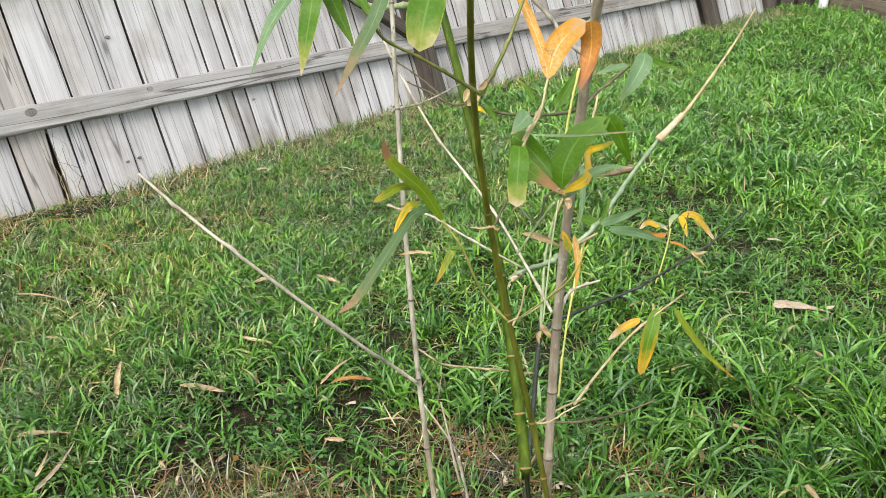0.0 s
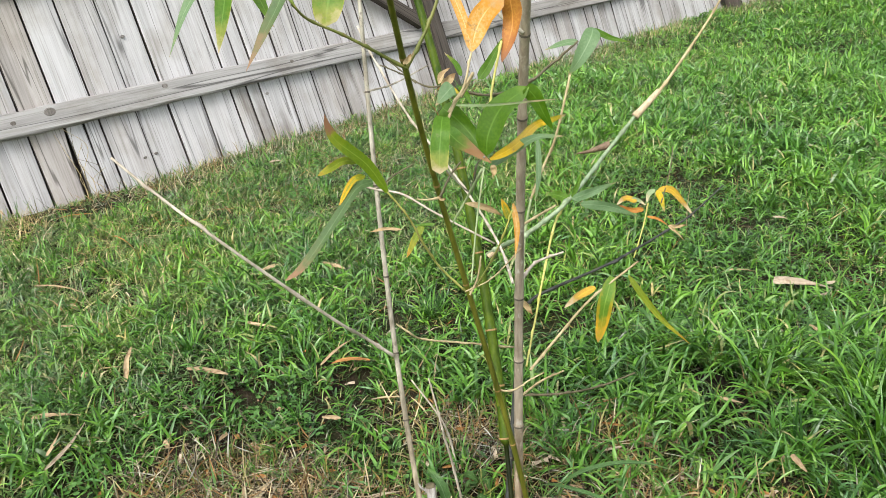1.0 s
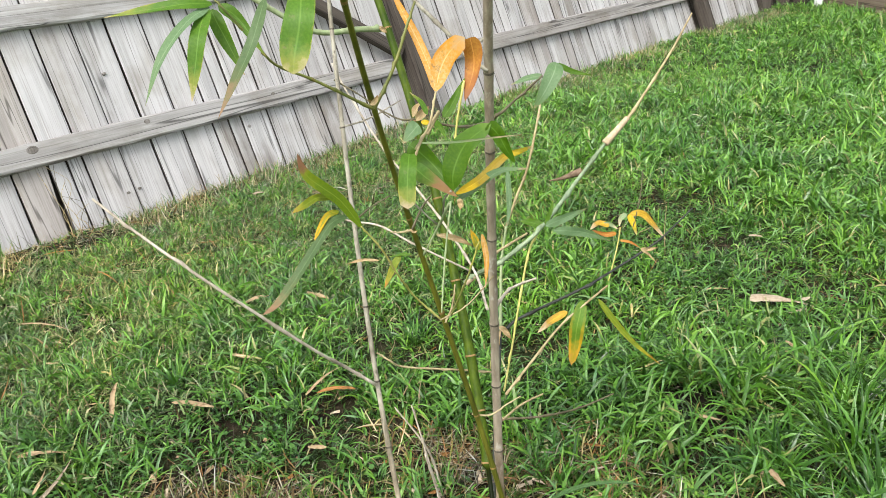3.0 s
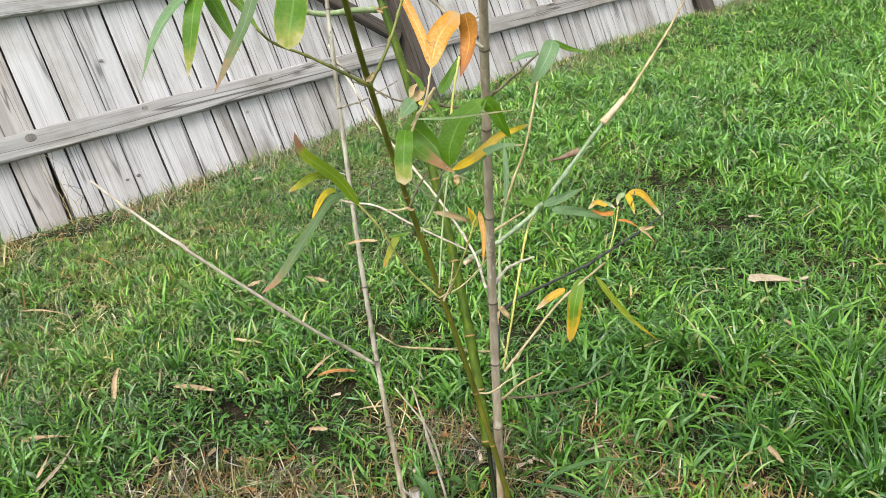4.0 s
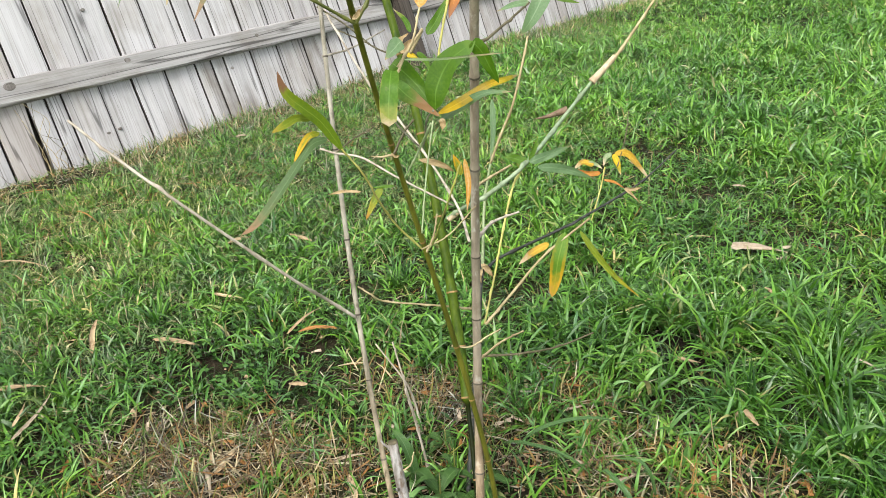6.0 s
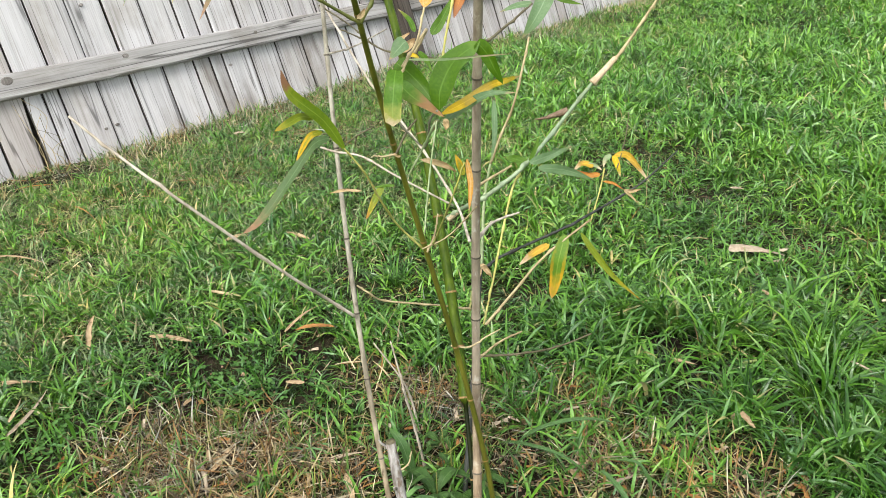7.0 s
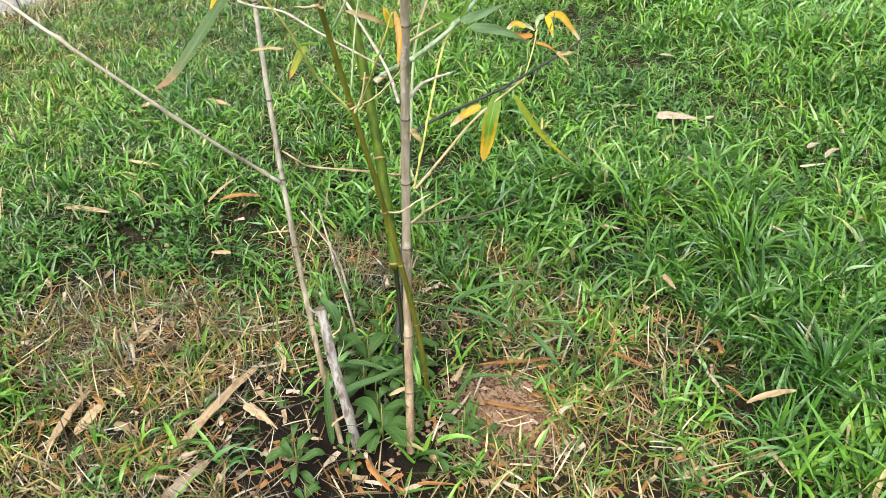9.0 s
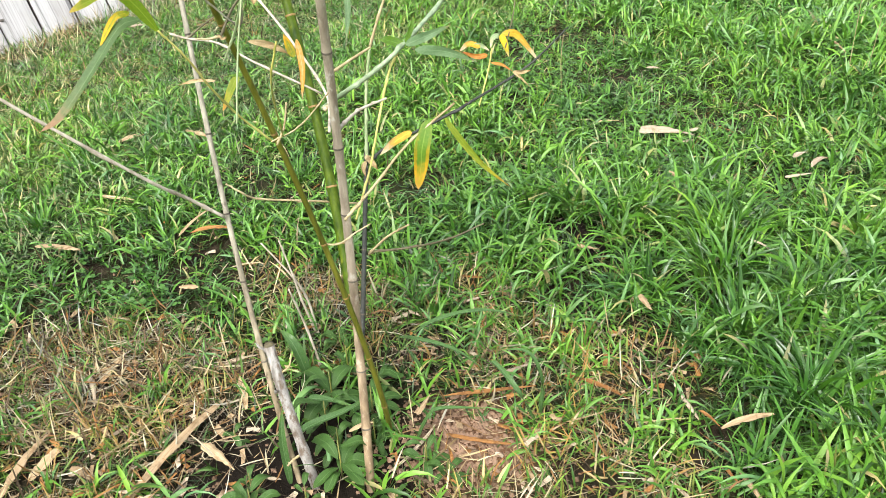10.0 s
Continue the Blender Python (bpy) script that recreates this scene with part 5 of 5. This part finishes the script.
bamboo_leaf(g1, LEAF_TIP, [(-0.041, 0.843, 0.816), (-0.032, 0.831, 0.807), (-0.028, 0.824, 0.792), (-0.023, 0.818, 0.776)], 0.0155, 0, 0.12, 0.13)
bamboo_leaf(g1, LEAF_GREY, [(-0.045, 0.862, 0.837), (-0.048, 0.857, 0.833), (-0.052, 0.847, 0.823)], 0.0152, 10)
bamboo_leaf(g1, LEAF_SAGE, [(-0.035, 0.854, 0.824), (-0.014, 0.872, 0.823), (0.008, 0.894, 0.824), (0.029, 0.914, 0.825)], 0.0022, 40, 0.2, 0.5)
bamboo_leaf(g1, LEAF_ORANGE, [(-0.049, 0.891, 0.861), (-0.050, 0.899, 0.877), (-0.045, 0.905, 0.891), (-0.030, 0.913, 0.906)], 0.0200, 0, 0.5, 0.3)
bamboo_leaf(g1, LEAF_RUST, [(-0.028, 0.918, 0.905), (-0.030, 0.924, 0.887), (-0.028, 0.917, 0.870), (-0.028, 0.906, 0.851)], 0.0175, 25, 0.2, 0.6)
bamboo_leaf(g1, LEAF_ORANGE, [(-0.049, 0.891, 0.861), (-0.057, 0.894, 0.880), (-0.073, 0.895, 0.909), (-0.090, 0.894, 0.936), (-0.098, 0.894, 0.951)], 0.0092, 10)
bamboo_leaf(g1, LEAF_GREEN, [(-0.039, 0.888, 0.839), (-0.036, 0.898, 0.850), (-0.032, 0.913, 0.871)], 0.0092, 10)
bamboo_leaf(g1, LEAF_TIP, [(-0.064, 0.893, 0.838), (-0.070, 0.893, 0.848), (-0.080, 0.889, 0.858)], 0.0051, 10)
bamboo_leaf(g2, LEAF_GREY, [(-0.115, 1.174, 0.835), (-0.109, 1.159, 0.825), (-0.113, 1.144, 0.804), (-0.124, 1.138, 0.786)], 0.0204, 0)
bamboo_leaf(g2, LEAF_GREEN, [(-0.115, 1.174, 0.834), (-0.099, 1.183, 0.824), (-0.080, 1.197, 0.818)], 0.0068, 10)
bamboo_leaf(g2, LEAF_GREY, [(-0.124, 1.157, 0.822), (-0.137, 1.144, 0.820), (-0.151, 1.128, 0.814)], 0.0088, 20)
bamboo_leaf(y1, LEAF_GREY, [(-0.244, 1.320, 0.552), (-0.224, 1.345, 0.561), (-0.202, 1.373, 0.572)], 0.0140, 20)
bamboo_leaf(y1, LEAF_GREY, [(-0.232, 1.326, 0.545), (-0.199, 1.354, 0.539), (-0.163, 1.378, 0.524)], 0.0149, 30)
bamboo_leaf(y1, LEAF_GREEN, [(-0.243, 1.319, 0.549), (-0.262, 1.308, 0.558), (-0.275, 1.297, 0.561)], 0.0140, 10)
bamboo_leaf(y1, LEAF_GREEN, [(-0.245, 1.318, 0.549), (-0.243, 1.334, 0.573), (-0.245, 1.344, 0.588)], 0.0070, 10)
bamboo_leaf(b1, LEAF_GOLD, [(-0.213, 1.520, 0.513), (-0.204, 1.519, 0.498), (-0.195, 1.516, 0.480)], 0.0106, 0, 0.3, 0.8)
bamboo_leaf(b1, LEAF_BLOTCH, [(-0.212, 1.522, 0.514), (-0.197, 1.536, 0.513), (-0.180, 1.541, 0.497), (-0.155, 1.546, 0.469)], 0.0116, 15, 0.4, 0.8)
bamboo_leaf(b1, LEAF_SAGE, [(-0.216, 1.518, 0.514), (-0.222, 1.509, 0.508), (-0.221, 1.502, 0.495)], 0.0087, 10)
bamboo_leaf(b1, LEAF_BLOTCH, [(-0.234, 1.491, 0.498), (-0.249, 1.481, 0.503), (-0.257, 1.467, 0.494)], 0.0106, 25, 0.3, 0.6)
bamboo_leaf(b1, LEAF_RUST, [(-0.222, 1.494, 0.485), (-0.236, 1.481, 0.485), (-0.255, 1.469, 0.493)], 0.0087, -20, 0.3, 0.7)
bamboo_leaf(b1, LEAF_SAGE, [(-0.243, 1.486, 0.502), (-0.232, 1.494, 0.499), (-0.221, 1.499, 0.491)], 0.0068, 10)
bamboo_leaf(b1, LEAF_RUST, [(-0.215, 1.494, 0.474), (-0.200, 1.504, 0.470), (-0.184, 1.512, 0.459)], 0.0048, 10)
bamboo_leaf(b1, LEAF_DRY, [(-0.185, 1.512, 0.459), (-0.175, 1.520, 0.457), (-0.163, 1.532, 0.459)], 0.0077, 10, 0.3, 0.4)
bamboo_leaf(b1, LEAF_DRY, [(-0.184, 1.511, 0.458), (-0.174, 1.516, 0.450), (-0.158, 1.521, 0.435)], 0.0058, -10)
stem("stalk", b1, YELLOWSTEM, [(-0.219, 1.503, 0.494), (-0.215, 1.484, 0.460), (-0.213, 1.455, 0.413)], 0.0019, 0.0015)
stem("stalk", b1, DARKSTEM, [(-0.203, 1.517, 0.493), (-0.206, 1.545, 0.540), (-0.213, 1.564, 0.579)], 0.0015, 0.0010)
bamboo_leaf(y1, LEAF_MARGIN, [(-0.042, 1.115, 0.561), (-0.040, 1.099, 0.534), (-0.042, 1.097, 0.510), (-0.043, 1.090, 0.483)], 0.0178, 0, 0.3, 0.5)
bamboo_leaf(y1, LEAF_BLOTCH, [(-0.053, 1.097, 0.551), (-0.065, 1.081, 0.542), (-0.074, 1.064, 0.530)], 0.0097, 20, 0.35, 0.7)
bamboo_leaf(y1, LEAF_OLIVE, [(-0.028, 1.128, 0.562), (-0.008, 1.131, 0.538), (0.017, 1.137, 0.511), (0.047, 1.148, 0.486)], 0.0076, 20, 0.4, 0.9)
bamboo_leaf(g1, LEAF_HALF, [(-0.158, 0.859, 0.730), (-0.161, 0.841, 0.728), (-0.159, 0.811, 0.707), (-0.158, 0.779, 0.683), (-0.158, 0.760, 0.671), (-0.160, 0.744, 0.666)], 0.0105, 20, 0.3, 0.5)
bamboo_leaf(g1, LEAF_YELLOW, [(-0.165, 0.856, 0.736), (-0.167, 0.843, 0.735), (-0.166, 0.829, 0.724), (-0.164, 0.818, 0.714)], 0.0075, 20)
bamboo_leaf(g1, LEAF_CURL, [(-0.150, 0.870, 0.718), (-0.160, 0.857, 0.747), (-0.166, 0.840, 0.766), (-0.172, 0.830, 0.778), (-0.176, 0.826, 0.790), (-0.178, 0.825, 0.803)], 0.0125, 15, 0.35, 0.75)
bamboo_leaf(g1, LEAF_OLIVE, [(-0.171, 0.853, 0.750), (-0.172, 0.837, 0.755), (-0.173, 0.822, 0.752), (-0.177, 0.808, 0.747)], 0.0085, 10, 0.4, 0.5)
bamboo_leaf(c1, LEAF_DRY, [(-0.332, 1.049, 0.572), (-0.348, 1.034, 0.573), (-0.364, 1.017, 0.571)], 0.0065, 30, 0.3, 0.7)
bamboo_leaf(c1, LEAF_OLIVE, [(-0.312, 1.070, 0.576), (-0.314, 1.059, 0.564), (-0.317, 1.040, 0.537)], 0.0106, 10, 0.35, 0.6)
bamboo_leaf(c1, LEAF_GREEN, [(-0.300, 1.082, 0.577), (-0.311, 1.071, 0.577), (-0.323, 1.059, 0.576)], 0.0049, 20)
bamboo_leaf(g2, LEAF_DRY, [(-0.098, 0.927, 0.700), (-0.085, 0.936, 0.697), (-0.075, 0.942, 0.693), (-0.066, 0.947, 0.687)], 0.0080, 10)
bamboo_leaf(y1, LEAF_YELLOW, [(-0.048, 0.936, 0.691), (-0.054, 0.937, 0.701), (-0.060, 0.938, 0.710)], 0.0075, 10)
bamboo_leaf(b1, LEAF_DRY, [(-0.332, 1.301, 0.357), (-0.322, 1.306, 0.350), (-0.311, 1.307, 0.335)], 0.0136, 20)
bamboo_leaf(b1, LEAF_DRY, [(-0.329, 1.300, 0.350), (-0.330, 1.292, 0.340), (-0.324, 1.290, 0.328)], 0.0097, -20)
bamboo_leaf(y1, LEAF_ORANGE, [(-0.050, 0.944, 0.705), (-0.040, 0.937, 0.682), (-0.034, 0.926, 0.656)], 0.0060, 0)
bamboo_leaf(y1, LEAF_GREY, [(-0.160, 1.127, 0.708), (-0.148, 1.113, 0.670), (-0.142, 1.098, 0.639)], 0.0073, 10)
bamboo_leaf(g1, LEAF_TIP, [(-0.120, 0.723, 0.956), (-0.128, 0.701, 0.958), (-0.149, 0.680, 0.956), (-0.169, 0.659, 0.953)], 0.0100, 20)
bamboo_leaf(g1, LEAF_GREY, [(-0.122, 0.721, 0.954), (-0.114, 0.692, 0.944), (-0.112, 0.667, 0.923), (-0.113, 0.648, 0.892)], 0.0110, 20)
bamboo_leaf(g1, LEAF_TIP, [(-0.123, 0.720, 0.954), (-0.104, 0.697, 0.936), (-0.101, 0.687, 0.913), (-0.098, 0.678, 0.891)], 0.0140, 0)
bamboo_leaf(g1, LEAF_GREEN, [(-0.129, 0.727, 0.951), (-0.117, 0.727, 0.931), (-0.099, 0.728, 0.902)], 0.0130, 10)
bamboo_leaf(g1, LEAF_GREEN, [(-0.125, 0.732, 0.954), (-0.112, 0.739, 0.943), (-0.089, 0.744, 0.913)], 0.0100, 10)
bamboo_leaf(g1, LEAF_HALF, [(-0.065, 0.734, 0.960), (-0.057, 0.711, 0.931), (-0.060, 0.693, 0.906), (-0.063, 0.676, 0.882)], 0.0100, 10)
bamboo_leaf(g1, LEAF_TIP, [(-0.064, 0.770, 0.969), (-0.043, 0.747, 0.947), (-0.041, 0.737, 0.924), (-0.038, 0.729, 0.906)], 0.0241, 0, 0.3, 0.32)
bamboo_leaf(g2, LEAF_DRY, [(-0.465, 1.278, 0.705), (-0.461, 1.287, 0.714), (-0.455, 1.300, 0.725)], 0.0168, 20, 0.2, 0.4)
bamboo_leaf(g2, LEAF_DRY, [(-0.470, 1.276, 0.710), (-0.469, 1.285, 0.723), (-0.463, 1.296, 0.733)], 0.0122, -20, 0.2, 0.6)
bamboo_leaf(g2, LEAF_GOLD, [(-0.459, 1.283, 0.702), (-0.450, 1.290, 0.700), (-0.441, 1.295, 0.692)], 0.0084, 10)
bamboo_leaf(g2, LEAF_GREEN, [(-0.446, 1.296, 0.705), (-0.434, 1.301, 0.692), (-0.423, 1.301, 0.674)], 0.0093, 10)
bamboo_leaf(g1, LEAF_DRY, [(-0.015, 0.873, 0.770), (-0.012, 0.874, 0.766), (-0.011, 0.871, 0.761)], 0.0080, 20, 0.2, 0.5)
bamboo_leaf(g1, LEAF_DRY, [(-0.078, 0.837, 0.857), (-0.076, 0.841, 0.860), (-0.075, 0.844, 0.865)], 0.0055, 20, 0.2, 0.5)
bamboo_leaf(g1, LEAF_DRY, [(-0.125, 0.915, 0.705), (-0.121, 0.917, 0.702), (-0.118, 0.920, 0.703)], 0.0036, 20, 0.2, 0.5)
bamboo_leaf(g2, LEAF_DRY, [(-0.553, 1.299, 0.848), (-0.548, 1.302, 0.844), (-0.542, 1.305, 0.838)], 0.0094, 20, 0.2, 0.4)


# ---- weeds and rank grass ----
def weed(x, y, leaves, size, seed):
    """A small broad-leaved weed."""
    r = random.Random(seed)
    z = float(ground_height(x, y))
    root = tagged(empty("weed", pose(x, y, z)), "small broad-leaved green weed on bare soil", "weed", "weeds by the bamboo")
    leaves += 3
    for k in range(leaves):
        a = k * 2.4 + r.uniform(-0.4, 0.4)
        h = size * r.uniform(0.15, 0.9) * (k + 1) / leaves
        l = size * r.uniform(0.42, 0.7)
        c, sn = math.cos(a), math.sin(a)
        base = Vector((x + c * 0.004, y + sn * 0.004, z + h))
        pts = [base, base + Vector((c * l * 0.35, sn * l * 0.35, l * r.uniform(0.1, 0.3))), base + Vector((c * l * 0.7, sn * l * 0.7, l * r.uniform(0.05, 0.3))), base + Vector((c * l, sn * l, l * r.uniform(-0.2, 0.15)))]
        verts, faces, attr = blade_mesh(pts, l * r.uniform(0.32, 0.44), r.uniform(-15, 15), 0.75, 0.6, 8, 0.2, 0, 0.08, up=True)
        mesh_object("leaf", verts, faces, WEED, root, attributes=attr)
    verts, faces = tube([Vector((x, y, z - 0.01)), Vector((x + 0.002, y, z + size * 0.4)), Vector((x, y + 0.002, z + size * 0.9))], [0.0016, 0.0013, 0.0008], 6)
    mesh_object("stalk", verts, faces, GREENSTEM, root)
    return root


for k, (x, y, n, size) in enumerate(((-0.15, 0.995, 6, 0.09), (-0.21, 0.872, 5, 0.062), (-0.245, 0.9, 5, 0.045), (-0.27, 1.1, 7, 0.085), (-0.3, 1.17, 7, 0.075), (-0.24, 1.055, 5, 0.07), (-0.2, 1.12, 6, 0.075), (-0.057, 1.08, 5, 0.055), (-0.34, 1.13, 5, 0.06), (-0.361, 1.215, 5, 0.055), (-0.19, 1.03, 5, 0.06), (-0.16, 0.93, 4, 0.045), (-0.34, 0.952, 4, 0.04), (-0.23, 1.17, 6, 0.075), (-0.15, 1.07, 5, 0.065), (-0.05, 1.0, 4, 0.045), (-0.013, 1.076, 4, 0.045), (-0.16, 0.84, 4, 0.045), (-1.35, 1.75, 5, 0.06), (-1.28, 1.6, 5, 0.055))):
    weed(x, y, n, size, 300 + k)

RANK = leaf_material("rank_grass", (0.06, 0.13, 0.035), (0.095, 0.175, 0.062), (0.09, 0.18, 0.04), (0.16, 0.2, 0.06), 0.95, 0.1, 0.2, 0.3)
rank = tagged(empty("grass_tuft", pose(-0.2, 1.17, 0)), "tuft of long broad arching grass by the culms", "grass tuft")


def rank_blade(points, width, turn=0, mat=None):
    verts, faces, attr = blade_mesh(points, width, turn, 0.3, 0.7, 16, 0.3, 0, 0.03, up=True)
    return mesh_object("blade", verts, faces, mat or RANK, rank, attributes=attr)


rank_blade([(-0.25, 1.2, 0.0), (-0.176, 1.209, 0.12), (-0.128, 1.237, 0.16), (-0.08, 1.28, 0.165), (-0.044, 1.336, 0.13)], 0.012)
rank_blade([(-0.25, 1.2, 0.0), (-0.228, 1.214, 0.08), (-0.138, 1.188, 0.14), (-0.085, 1.207, 0.13), (-0.048, 1.229, 0.09)], 0.011)
rank_blade([(-0.33, 1.11, 0.0), (-0.344, 1.109, 0.06), (-0.36, 1.109, 0.09), (-0.387, 1.112, 0.1)], 0.022)
rank_blade([(-0.255, 0.995, 0.0), (-0.235, 1.005, 0.045), (-0.199, 1.058, 0.06), (-0.195, 1.11, 0.05)], 0.016)
rank_blade([(-0.29, 1.04, 0.0), (-0.27, 1.05, 0.05), (-0.239, 1.063, 0.06), (-0.197, 1.084, 0.05)], 0.015)
rank_blade([(-0.208, 0.944, 0.0), (-0.218, 0.951, 0.05), (-0.223, 0.958, 0.09), (-0.231, 0.973, 0.12)], 0.012, 30)
rank_blade([(-0.104, 1.112, 0.0), (-0.09, 1.13, 0.05), (-0.071, 1.143, 0.07), (-0.02, 1.19, 0.06)], 0.011)
rank_blade([(0.034, 1.247, 0.0), (0.026, 1.208, 0.1), (-0.033, 1.226, 0.12), (-0.044, 1.221, 0.09)], 0.010)
rank_blade([(0.031, 1.261, 0.0), (0.033, 1.259, 0.09), (0.01, 1.255, 0.14), (-0.03, 1.235, 0.14)], 0.010)
stalks = tagged(empty("dry_stalks", pose(-0.43, 1.22, 0)), "thin pale dry weed stalks standing in the lawn", "weed")
for points in ([(-0.424, 1.222, 0.0), (-0.449, 1.231, 0.06), (-0.454, 1.212, 0.12), (-0.486, 1.181, 0.2)], [(-0.43, 1.222, 0.0), (-0.445, 1.215, 0.07), (-0.455, 1.211, 0.13), (-0.466, 1.204, 0.2)], [(-0.336, 1.146, 0.0), (-0.351, 1.139, 0.1), (-0.346, 1.113, 0.2)]):
    stem("stalk", stalks, BLEACHED, points, 0.0034, 0.0018)

vine = tagged(empty("dry_vine", pose(-2.5, 1.5, 0)), "tangle of dry vine stems against the palings", "vine")
vr = random.Random(77)
for k in range(8):
    y0 = 1.5 + vr.uniform(-0.035, 0.05)
    h = vr.uniform(0.08, 0.3)
    stem("stem", vine, TANSTEM if k % 3 else DARKSTEM, [(-2.535, y0, 0.0), (-2.53 - 0.13 * h, y0 + vr.uniform(-0.02, 0.02), h * 0.35), (-2.53 - 0.26 * h, y0 + vr.uniform(-0.03, 0.03), h * 0.7), (-2.525 - 0.38 * h, y0 + vr.uniform(-0.06, 0.06), h)], 0.0018, 0.0010)

seed_stalks = tagged(empty("grass_stalk", pose(0.05, 2.9, 0)), "thin pale seed stalks standing out of the lawn", "grass stalk")
for points in ([(0.06, 2.9, 0.0), (0.055, 2.9, 0.12), (0.05, 2.89, 0.27)], [(0.1, 2.93, 0.0), (0.105, 2.92, 0.1), (0.11, 2.9, 0.22)], [(-0.62, 2.45, 0.0), (-0.62, 2.44, 0.1), (-0.61, 2.43, 0.18)]):
    stem("stalk", seed_stalks, TANSTEM, points, 0.0017, 0.0010)


def nub(x, y, size, seed):
    """A dry seed husk."""
    r = random.Random(seed)
    z = float(ground_height(x, y)) + 0.02
    line = [Vector((x - size + 2 * size * k / 6, y + 0.2 * size * math.sin(k), z + 0.3 * size * math.sin(k * 0.5))) for k in range(7)]
    verts, faces = tube(line, [size * q for q in (0.15, 0.55, 0.8, 0.85, 0.75, 0.5, 0.12)], 9)
    return tagged(mesh_object("seed_husk", verts, faces, LITTER_TAN), "small pale dry seed husk in the grass", "husk", "seed husks")


for k, (x, y, size) in enumerate(((-0.215, 1.949, 0.0085), (-1.271, 0.897, 0.009), (-1.33, 1.68, 0.008), (0.02, 1.62, 0.008))):
    nub(x, y, size, 400 + k)
